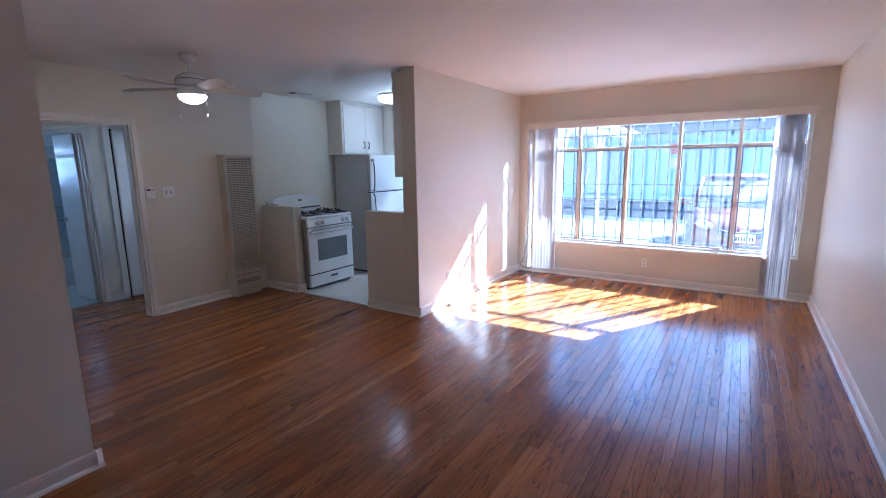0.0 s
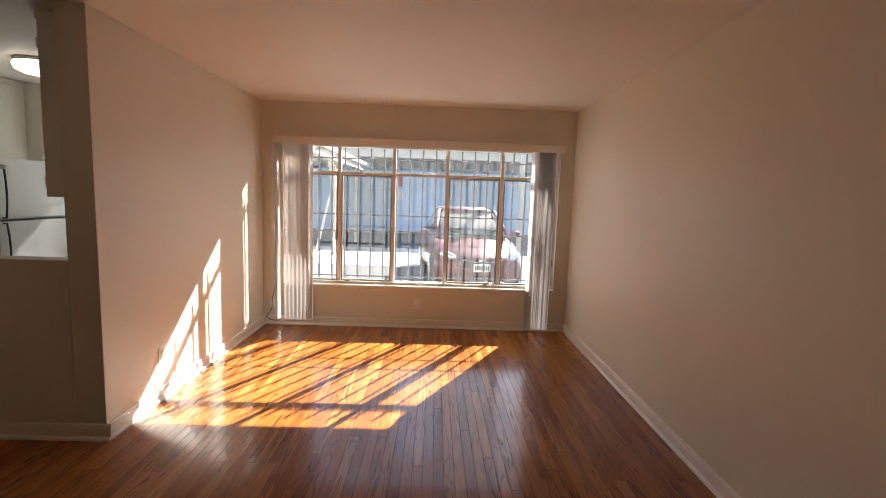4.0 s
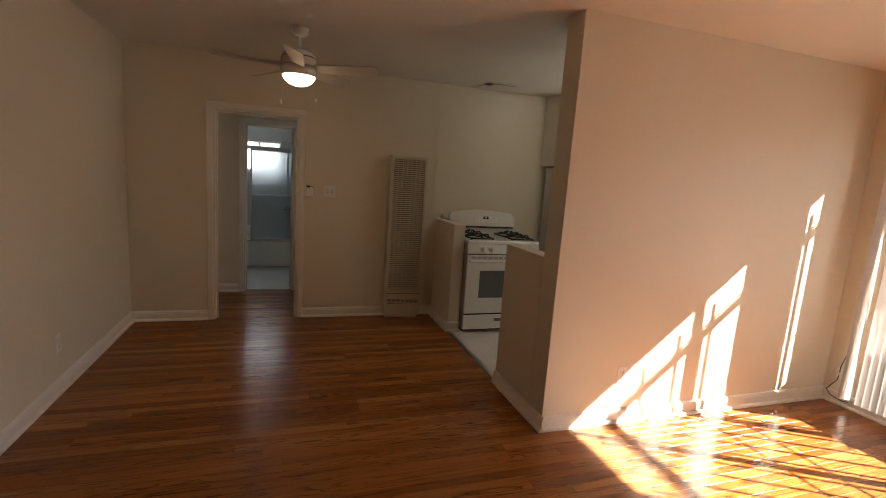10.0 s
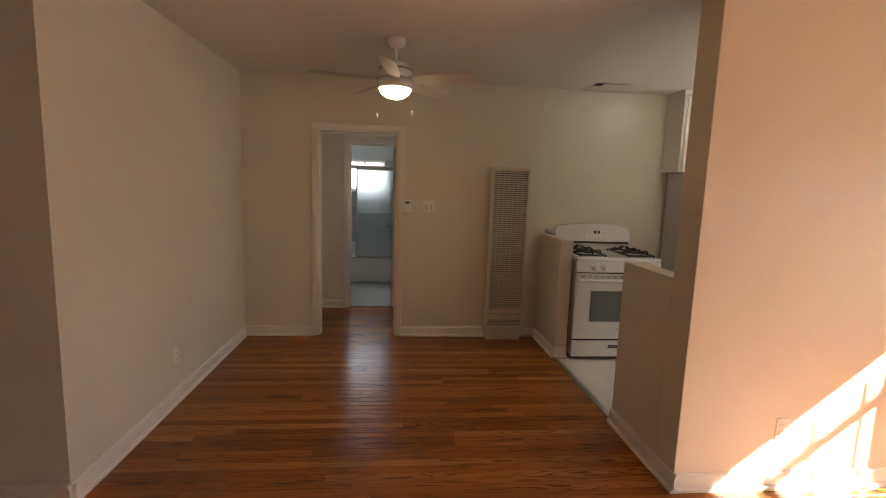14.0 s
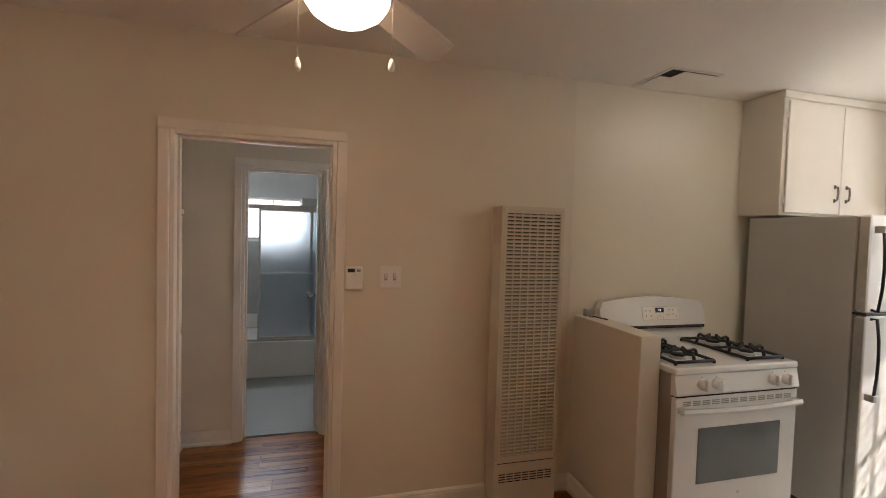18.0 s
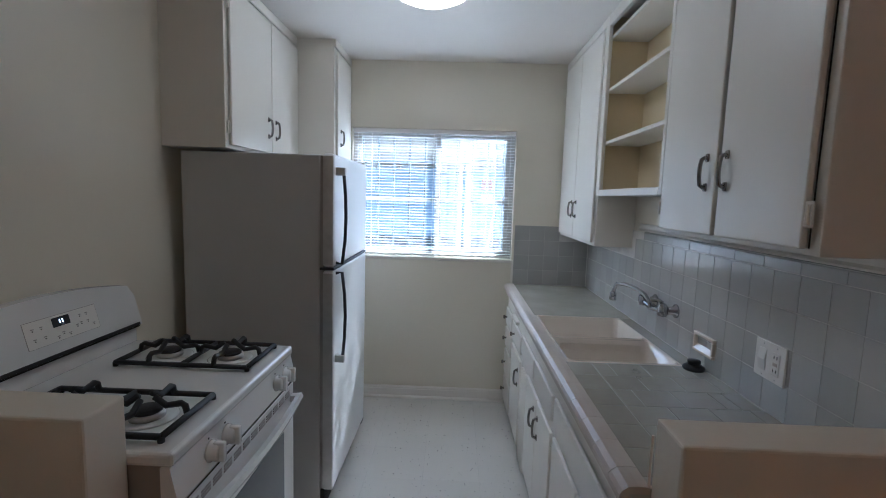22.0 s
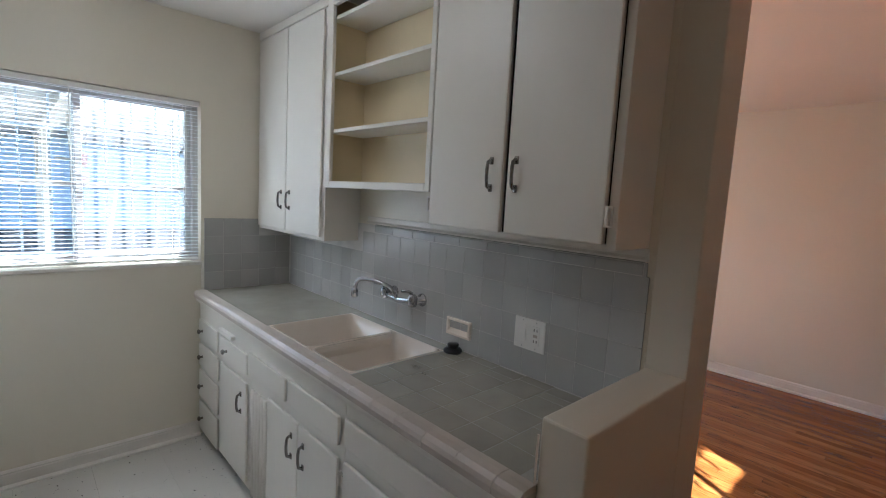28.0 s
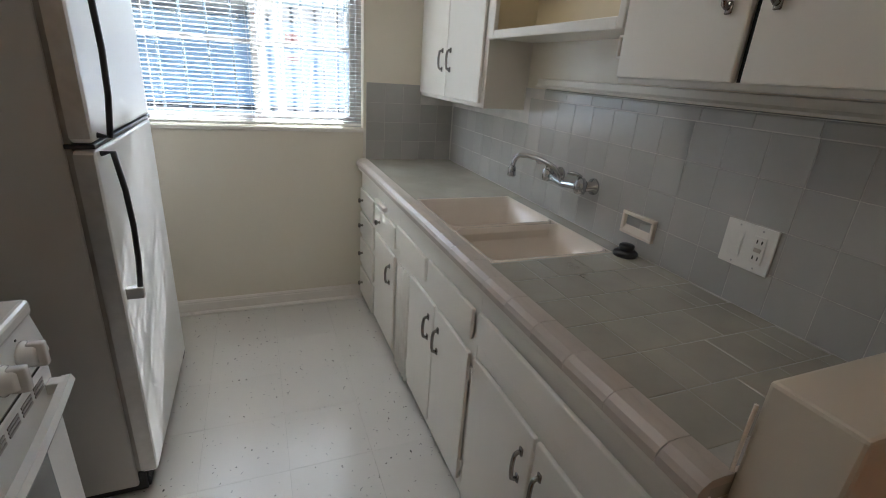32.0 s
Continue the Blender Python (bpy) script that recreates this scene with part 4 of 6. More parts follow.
def upper_unit(label, y0, y1, z0, at_front=XU):
    unit = thing("wall_cabinet", label, "cabinet", "wall cabinets over the counter", (at_front, (y0 + y1) / 2, z0))
    part("body", boxed(at_front, XK, y0, y1, z0, H - 0.001, 0.002, 1), CABINET, unit)
    part("top_moulding", boxed(at_front - 0.012, at_front + 0.002, y0, y1, H - 0.045, H - 0.002, 0.004), CABINET, unit)
    return unit


u = upper_unit("cream painted two-door wall cabinet reaching the ceiling by the window", 5.712, YN, 1.267)
for a, b, h in ((6.135, 6.52, 6.185), (5.74, 6.128, 6.08)):
    d = front("door", u, XU, -1, a, b, 1.285, 2.385)
    bow_pull(d, XU - 0.017, h, 1.457, -1)
    for z in (1.36, 2.28):
        hinge(d, XU - 0.004, 6.527 if a > 6 else 5.733, z, -1)

u = upper_unit("cream painted two-door wall cabinet reaching the ceiling with chipped paint", 4.185, 4.915, 1.405)
for a, b, h, e in ((4.567, 4.905, 4.612, 4.905), (4.215, 4.548, 4.512, 4.215)):
    d = front("door", u, XU, -1, a, b, 1.418, 2.385, 0.019)
    bow_pull(d, XU - 0.019, h, 1.60, -1)
    for z in (1.492, 2.27):
        hinge(d, XU - 0.012, e + (0.006 if a > 4.4 else -0.010), z, -1)
# dark strips on the cabinet face paint the shade along the door edges
part("door_gap_shade", boxed(XU - 0.002, XU - 0.0005, 4.548, 4.567, 1.42, 2.384), GAP_SHADE, u)
part("door_gap_shade", boxed(XU - 0.002, XU - 0.0005, 4.2115, 4.2148, 1.42, 2.384), GAP_SHADE, u)

u = thing("open_shelf", "empty open shelf unit painted cream with yellowish inside", "shelf", at=(XU, 5.31, 1.54))
ya, yb, zb = 4.917, 5.710, 1.540
part("bottom", boxed(XU + 0.002, XK, ya, yb, zb, zb + 0.020, 0.002), CABINET, u)
part("back", boxed(XK - 0.008, XK - 0.001, ya, yb, zb + 0.02, H - 0.002), CABINET_IN, u, "yellowish cream painted back")
for y in (ya, yb - 0.012):
    part("side", boxed(XU + 0.004, XK - 0.008, y, y + 0.012, zb + 0.02, H - 0.002), CABINET_IN, u)
for z in (1.798, 2.062, 2.32):
    part("shelf", boxed(XU + 0.006, XK - 0.008, ya + 0.012, yb - 0.012, z, z + 0.018, 0.003), CABINET, u)
part("stile", boxed(XU - 0.014, XU + 0.006, yb - 0.055, yb - 0.001, zb - 0.004, H - 0.002, 0.004), CABINET, u)
part("stile", boxed(XU - 0.014, XU + 0.006, ya + 0.001, ya + 0.028, zb - 0.004, H - 0.002, 0.004), CABINET, u)
part("rail", boxed(XU - 0.014, XU + 0.006, ya + 0.028, yb - 0.055, zb - 0.004, zb + 0.028, 0.004), CABINET, u)
part("rail", boxed(XU - 0.014, XU + 0.006, ya + 0.028, yb - 0.055, H - 0.06, H - 0.002, 0.004), CABINET, u)

ledge = tagged(link("ledge_moulding", extrude(bmesh.new(), [(XK, 1.366), (XK - 0.020, 1.366), (XK - 0.022, 1.372), (XK - 0.012, 1.380), (XK - 0.010, 1.400), (XK, 1.403)], "y", 4.18, 5.62), CABINET), "cream painted wooden ledge moulding above the wall tiles", "moulding", kind="structure")

# ---- cabinets over the refrigerator ----
u = thing("wall_cabinet", "cream painted two-door cabinet above the refrigerator", "cabinet", at=(XB, 5.68, 1.69))
part("body", boxed(XB, -4.722, 5.235, 6.127, 1.69, H - 0.001, 0.003), CABINET, u)
part("top_moulding", boxed(-4.724, -4.708, 5.222, 6.12, H - 0.05, H - 0.002, 0.005), CABINET, u)
for a, b, h in ((5.262, 5.708, 5.66), (5.714, 6.115, 5.76)):
    d = front("door", u, -4.722, 1, a, b, 1.705, 2.375)
    bow_pull(d, -4.705, h, 1.835, 1)
    for z in (1.78, 2.3):
        hinge(d, -4.718, 5.255 if a < 5.5 else 6.121, z, 1)
u = thing("wall_cabinet", "cream painted deep single-door cabinet beside the kitchen window", "cabinet", at=(XB, 6.33, 1.66))
part("body", boxed(XB, -4.485, 6.128, YN, 1.66, H - 0.001, 0.003), CABINET, u)
d = front("door", u, -4.485, 1, 6.165, 6.52, 1.675, 2.375)
bow_pull(d, -4.468, 6.23, 1.86, 1)
part("top_moulding", boxed(-4.487, -4.472, 6.12, YN, H - 0.05, H - 0.002, 0.005), CABINET, u)


# ---- stove ----
def stove():
    y0, y1 = 4.165, 4.925
    s = thing("gas_stove", "white enamel gas range with black grates and a grey oven window", "stove", at=(-4.65, (y0 + y1) / 2, 0))
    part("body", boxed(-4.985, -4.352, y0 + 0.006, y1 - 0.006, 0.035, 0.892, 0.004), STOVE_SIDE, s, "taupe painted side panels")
    part("base", boxed(-4.96, -4.39, y0 + 0.02, y1 - 0.02, 0.004, 0.035), BLACK_PLASTIC, s)
    top = part("cooktop", boxed(-4.93, -4.322, y0, y1, 0.886, 0.922, 0.011, 3), WHITE_ENAMEL, s, smooth=False)
    part("control_panel", extrude(bmesh.new(), [(-4.352, 0.886), (-4.330, 0.886), (-4.312, 0.80), (-4.316, 0.792), (-4.352, 0.792)], "y", y0 + 0.002, y1 - 0.002), WHITE_ENAMEL, s)
    for i, y in enumerate((4.318, 4.402, 4.752, 4.835)):
        c = Vector((-4.320, y, 0.842))
        bm = lathe(bmesh.new(), [(0.028, 0), (0.028, 0.006), (0.024, 0.010), (0.023, 0.022), (0.019, 0.027), (0.001, 0.027)], c, 24, "x")
        box(bm, c.x + 0.01, c.x + 0.040, y - 0.0085, y + 0.0085, c.z - 0.026, c.z + 0.026, 0.004)
        part("knob", bm, WHITE_ENAMEL, s, "white control knob", True)
        part("knob_mark", boxed(c.x - 0.004, c.x - 0.0022, y - 0.002, y + 0.002, c.z + 0.031, c.z + 0.035), BLACK_PLASTIC, s)
    door = part("oven_door", boxed(-4.350, -4.318, y0 + 0.004, y1 - 0.004, 0.200, 0.784, 0.007), WHITE_ENAMEL, s)
    part("window", boxed(-4.322, -4.3155, 4.306, 4.815, 0.358, 0.630, 0.003), SMOKED, door, "grey tinted oven glass")
    slot = mesh_of(boxed(-0.0012, 0.0012, -0.0215, 0.0215, -0.0025, 0.0025), STEEL_SASH)
    for i in range(12):
        for k in range(3):
            piece("vent_slot", slot, door, (-4.3172, 4.232 + i * 0.0565, 0.745 + k * 0.0085))
    n = 12
    prof = [(-0.011, -0.012), (0.006, -0.014), (0.012, 0), (0.006, 0.014), (-0.011, 0.012)]
    bm, rings = bmesh.new(), []
    for i in range(n + 1):
        u = i / n
        y, x = y0 + 0.016 + u * (y1 - y0 - 0.032), -4.288 + 0.022 * math.sin(u * math.pi)
        rings.append([bm.verts.new((x + a, y, 0.727 + b)) for a, b in prof])
    for a, b in zip(rings, rings[1:]):
        for k in range(5):
            bm.faces.new((a[k], a[(k + 1) % 5], b[(k + 1) % 5], b[k]))
    bm.faces.new(rings[0][::-1]), bm.faces.new(rings[-1])
    for y in (y0 + 0.018, y1 - 0.046):
        box(bm, -4.320, -4.282, y, y + 0.028, 0.714, 0.740, 0.003)
    bmesh.ops.recalc_face_normals(bm, faces=bm.faces)
    part("handle", bm, WHITE_ENAMEL, door)
    part("badge", lathe(bmesh.new(), [(0.009, 0), (0.009, 0.0015), (0.001, 0.0016)], (-4.3175, 4.565, 0.292), 20, "x"), STEEL, door, "small round metal badge")
    drawer = part("drawer", boxed(-4.350, -4.318, y0 + 0.004, y1 - 0.004, 0.040, 0.188, 0.006), WHITE_ENAMEL, s)
    bm = bmesh.new()
    for q in ((4.488, 4.622, 0.150, 0.158), (4.488, 4.622, 0.112, 0.118), (4.488, 4.496, 0.118, 0.150), (4.614, 4.622, 0.118, 0.150)):
        box(bm, -4.319, -4.311, *q, 0.002)
    part("pull", bm, WHITE_ENAMEL, drawer)
    part("pull_recess", boxed(-4.3182, -4.3165, 4.496, 4.614, 0.118, 0.150), SMOKED, drawer)
    # dark fillers paint the shade in the gaps round drawer and oven door
    part("drawer_gap_shade", boxed(-4.352, -4.320, y0 + 0.01, y1 - 0.01, 0.188, 0.200), GAP_SHADE, s)
    part("door_gap_shade", boxed(-4.352, -4.318, y0 + 0.01, y1 - 0.01, 0.784, 0.792), GAP_SHADE, s)
    # backguard with an arched top
    k = 16
    ya, yb = y0 + 0.003, y1 - 0.003
    arch = [(ya, 0.985), (ya, 1.095)] + [(ya + (yb - ya) * (0.03 + 0.94 * i / k), 1.11 + 0.058 * math.sin(math.pi * (0.12 + 0.76 * i / k)) ** 0.8) for i in range(k + 1)] + [(yb, 1.095), (yb, 0.985)]
    bm = bmesh.new()
    backs, fronts = [bm.verts.new((-4.985, y, z)) for y, z in arch], [bm.verts.new((-4.905 - 0.045 * (z - 0.985) / 0.18, y, z)) for y, z in arch]
    m = len(arch)
    for i in range(m):
        bm.faces.new((backs[i], backs[(i + 1) % m], fronts[(i + 1) % m], fronts[i]))
    bm.faces.new(backs), bm.faces.new(fronts[::-1])
    bmesh.ops.recalc_face_normals(bm, faces=bm.faces)
    guard = part("backguard", bm, WHITE_ENAMEL, s)
    part("backguard_foot", boxed(-4.985, -4.928, ya, yb, 0.905, 0.985, 0.003), WHITE_ENAMEL, s)
    # dark filler for the shade beneath the backguard
    part("backguard_gap_shade", boxed(-4.930, -4.908, ya + 0.01, yb - 0.01, 0.978, 0.9848), GAP_SHADE, s)
    sx = lambda z: -4.905 - 0.045 * (z - 0.985) / 0.18 + 0.0012

    def on_guard(name, a, b, z0, z1, mat, lift=0.001, label=""):
        bm = bmesh.new()
        lo = [bm.verts.new((sx(z) + lift, y, z)) for y, z in ((a, z0), (b, z0), (b, z1), (a, z1))]
        hi = [bm.verts.new((sx(z) - 0.003, y, z)) for y, z in ((a, z0), (b, z0), (b, z1), (a, z1))]
        bm.faces.new(lo), bm.faces.new(hi[::-1])
        for i in range(4):
            bm.faces.new((lo[i], hi[i], hi[(i + 1) % 4], lo[(i + 1) % 4]))
        bmesh.ops.recalc_face_normals(bm, faces=bm.faces)
        return part(name, bm, mat, guard, label)
    # black strip continues that seam's shade on the guard's face
    on_guard("lower_gap_shade", ya + 0.012, yb - 0.012, 0.986, 0.996, BLACK_PLASTIC, 0.0012, "black strip painting the shade in the seam")
    on_guard("plate_outline", 4.461, 4.727, 1.029, 1.107, STEEL_SASH, 0.0003)
    on_guard("control_plate", 4.462, 4.726, 1.030, 1.106, PLASTIC_WHITE, 0.0006)
    on_guard("display", 4.555, 4.618, 1.072, 1.100, BLACK_PLASTIC, 0.0014, "black clock display")
    on_guard("digit", 4.580, 4.584, 1.081, 1.093, DIGITS, 0.002)
    on_guard("digit", 4.590, 4.594, 1.081, 1.093, DIGITS, 0.002)
    for i, (y, z) in enumerate(((4.487, 1.085), (4.516, 1.085), (4.487, 1.055), (4.522, 1.055), (4.585, 1.052), (4.565, 1.044), (4.608, 1.044), (4.640, 1.060), (4.657, 1.088), (4.684, 1.088), (4.657, 1.064), (4.684, 1.064), (4.705, 1.05))):
        on_guard("key_mark", y - 0.005, y + 0.005, z - 0.0012, z + 0.0012, STEEL_SASH, 0.0014)
        on_guard("key_dot", y - 0.002, y + 0.002, z - 0.007, z - 0.004, BLACK_PLASTIC, 0.0014)
    # burners and grates
    for gy in (4.325, 4.765):
        bm = bmesh.new()
        xa, xb, ya2, yb2, z = -4.81, -4.375, gy - 0.115, gy + 0.115, 0.935
        r = 0.0082
        for p, q in (((xa, ya2), (xb, ya2)), ((xb, ya2), (xb, yb2)), ((xb, yb2), (xa, yb2)), ((xa, yb2), (xa, ya2)), (((xa + xb) / 2, ya2), ((xa + xb) / 2, yb2))):
            rod(bm, (*p, z), (*q, z), r, 8)
        for cx in (-4.70, -4.485):
            for dx, dy in ((0.105, 0), (-0.105, 0), (0, 0.115), (0, -0.115)):
                e, c = Vector((cx + dx, gy + dy, z)), Vector((cx, gy, z))
                d = (c - e)
                tube(bm, [e, e + d * 0.05 + Vector((0, 0, 0.022)), e + d * 0.14 + Vector((0, 0, 0.028)), e + d * 0.52 + Vector((0, 0, 0.020)), e + d * 0.80 + Vector((0, 0, 0.042))], r, 8)
        for x in (xa, xb):
            for y in (ya2, yb2):
                rod(bm, (x, y, 0.92), (x, y, z), r, 8)
        part("grate", bm, BLACK_IRON, s, "black cast iron grate", True)
        for cx in (-4.70, -4.485):
            part("burner_bowl", lathe(bmesh.new(), [(0.075, 0), (0.07, 0.004), (0.05, 0.001), (0.045, 0.002), (0.001, 0.002)], (cx, gy, 0.9215), 28), WHITE_ENAMEL, s, smooth=True)
            part("burner", lathe(bmesh.new(), [(0.042, 0), (0.042, 0.014), (0.030, 0.016)], (cx, gy, 0.923), 24), STEEL, s, "metal burner ring", True)
            part("burner_cap", lathe(bmesh.new(), [(0.036, 0), (0.037, 0.006), (0.028, 0.010), (0.001, 0.011)], (cx, gy, 0.939), 24), BLACK_IRON, s, "black burner cap", True)
    return s


DIGITS = glow("display_digits", (0.75, 0.9, 1.0), 0.4)
stove()

# fittings on the low wall beside the stove
gas = thing("gas_valve", "small grey metal gas valve and cap standing on the low wall", "valve", at=(-4.93, YP + 0.05, PONY_Z))
part("cap", lathe(bmesh.new(), [(0.016, 0), (0.016, 0.042), (0.013, 0.046), (0.001, 0.046)], (-4.955, YP + 0.045, PONY_Z), 16), STEEL, gas, smooth=True)
part("stub", lathe(bmesh.new(), [(0.012, 0), (0.012, 0.014), (0.008, 0.02), (0.001, 0.02)], (-4.91, YP + 0.05, PONY_Z), 14), STEEL, gas, smooth=True)
part("rod", rod(bmesh.new(), (-4.91, YP + 0.05, PONY_Z + 0.008), (-4.80, YP + 0.085, PONY_Z + 0.006), 0.004, 8), BLACK_PLASTIC, gas)

# ---- refrigerator ----
def refrigerator():
    y0, y1 = 5.278, 6.022
    f = thing("refrigerator", "top-freezer refrigerator with grey sides, white doors and black handles", "refrigerator", at=(-4.6, (y0 + y1) / 2, 0))
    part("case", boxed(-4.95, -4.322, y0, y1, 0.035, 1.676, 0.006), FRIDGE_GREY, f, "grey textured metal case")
    part("kick_grille", boxed(-4.93, -4.30, y0 + 0.012, y1 - 0.012, 0.006, 0.082, 0.004), BLACK_PLASTIC, f, "black kick grille")
    bm = bmesh.new()
    for i in range(7):
        box(bm, -4.30, -4.293, y0 + 0.02, y1 - 0.02, 0.014 + i * 0.009, 0.019 + i * 0.009)
    part("grille_bar", bm, BLACK_PLASTIC, f)
    part("gasket", boxed(-4.322, -4.308, y0 + 0.008, y1 - 0.008, 0.092, 1.672), STEEL_SASH, f, "grey door gasket")
    for z0, z1, hz0, hz1, up in ((1.172, 1.682, 1.185, 1.605, True), (0.090, 1.156, 0.735, 1.145, False)):
        d = part("door", boxed(-4.308, -4.258, y0 - 0.003, y1 + 0.003, z0, z1, 0.012, 4), FRIDGE_WHITE, f)
        part("edge_trim", boxed(-4.306, -4.262, y0 - 0.0055, y0 - 0.0005, z0 + 0.012, z1 - 0.012, 0.001), STEEL, d, "brushed metal edge trim")
        y = y0 + 0.035
        far, near = (hz1, hz0) if up else (hz0, hz1)
        bm = tube(bmesh.new(), [(-4.224, y, far), (-4.215, y, far + (near - far) * 0.25), (-4.212, y, far + (near - far) * 0.5), (-4.216, y, far + (near - far) * 0.75), (-4.228, y, near), (-4.256, y, near + (0.004 if up else -0.004))], 0.0075, 10)
        part("handle", bm, BLACK_PLASTIC, d, "black bowed handle", True)
        part("handle_bracket", boxed(-4.262, -4.214, y - 0.012, y + 0.012, far - 0.018, far + 0.018, 0.004), STEEL, d, "grey handle bracket")
    part("mid_trim", boxed(-4.322, -4.256, y0 - 0.002, y1 + 0.002, 1.158, 1.170, 0.002), BLACK_PLASTIC, f)
    part("hinge_cover", boxed(-4.36, -4.262, y1 - 0.06, y1 - 0.01, 1.682, 1.696, 0.004), PLASTIC_WHITE, f)
    part("hinge_cover", boxed(-4.30, -4.262, y1 - 0.05, y1 + 0.006, 0.070, 0.090, 0.003), BLACK_PLASTIC, f)
    return f


refrigerator()

# ---- wall furnace ----
def wall_furnace():
    x1, y0, y1 = -4.872, 3.500, 3.876
    f = thing("wall_furnace", "tall beige metal wall furnace with a louvred grille", "wall heater", at=(XB, (y0 + y1) / 2, 0))
    part("case", wall_with_holes(bmesh.new(), "y", x1 - 0.012, x1, y0, y1, 0.03, 1.678, [(y0 + 0.03, y1 - 0.022, 0.305, 1.648)]), HEATER_PAINT, f)
    part("shell", boxed(XB, x1 - 0.012, y0 + 0.002, y0 + 0.012, 0.03, 1.676), HEATER_PAINT, f)
    part("shell", boxed(XB, x1 - 0.012, y1 - 0.012, y1 - 0.002, 0.03, 1.676), HEATER_PAINT, f)
    part("shell_top", boxed(XB, x1 - 0.012, y0 + 0.012, y1 - 0.012, 1.666, 1.676), HEATER_PAINT, f)
    # added sheet, coloured dark so the louvre gaps look shaded
    part("inside", boxed(x1 - 0.05, x1 - 0.03, y0 + 0.012, y1 - 0.012, 0.05, 1.66), FURNACE_SHADE, f, "dark sheet painting the shade behind the louvres")
    a, b, z0, z1 = y0 + 0.03, y1 - 0.022, 0.305, 1.648
    n = 66
    h = (z1 - z0) / n
    slat = mesh_of(extrude(bmesh.new(), [(-0.012, 0.0040), (0.0020, -0.0052), (0.0030, -0.0046), (0.0030, 0.0034), (0.0020, 0.0042), (-0.012, 0.0085)], "y", a, b), HEATER_PAINT)
    for i in range(n + 1):
        piece("louvre", slat, f, (x1 - 0.004, 0, min(max(z0 + i * h, z0 + 0.003), z1 - 0.003)))
    bar = mesh_of(boxed(-0.006, -0.0008, -0.0030, 0.0030, z0, z1), HEATER_PAINT)
    for i in range(1, 7):
        piece("upright", bar, f, (x1, a + i * (b - a) / 7, 0))
    bm = bmesh.new()
    for q in ((a - 0.008, b + 0.008, z0 - 0.008, z0 + 0.002), (a - 0.008, b + 0.008, z1 - 0.002, z1 + 0.008), (a - 0.008, a + 0.002, z0 + 0.002, z1 - 0.002), (b - 0.002, b + 0.008, z0 + 0.002, z1 - 0.002)):
        box(bm, x1 + 0.0005, x1 + 0.006, *q, 0.002, 1)
    part("grille_frame", bm, HEATER_PAINT, f)
    part("panel_seam", boxed(x1 - 0.001, x1 + 0.0012, y0 + 0.02, y1 - 0.015, 0.262, 0.266), GAP_SHADE, f)
    slit = mesh_of(boxed(-0.001, 0.0012, -0.0195, 0.0195, -0.0026, 0.0026), GAP_SHADE)
    for i in range(7):
        for k in range(4):
            piece("vent_slit", slit, f, (x1 + 0.0005, y0 + 0.051 + i * 0.0465, 0.160 + k * 0.0140))
    bm = bmesh.new()
    for y in (y0 + 0.012, y1 - 0.012):
        for z in (0.29, 1.66):
            lathe(bm, [(0.005, 0), (0.004, 0.002), (0.001, 0.0025)], (x1, y, z), 10, "x")
    part("screw", bm, STEEL, f)
    part("foot", boxed(XB, x1 - 0.02, y0 + 0.02, y1 - 0.02, 0.0, 0.03), HEATER_PAINT, f)
    return f


wall_furnace()


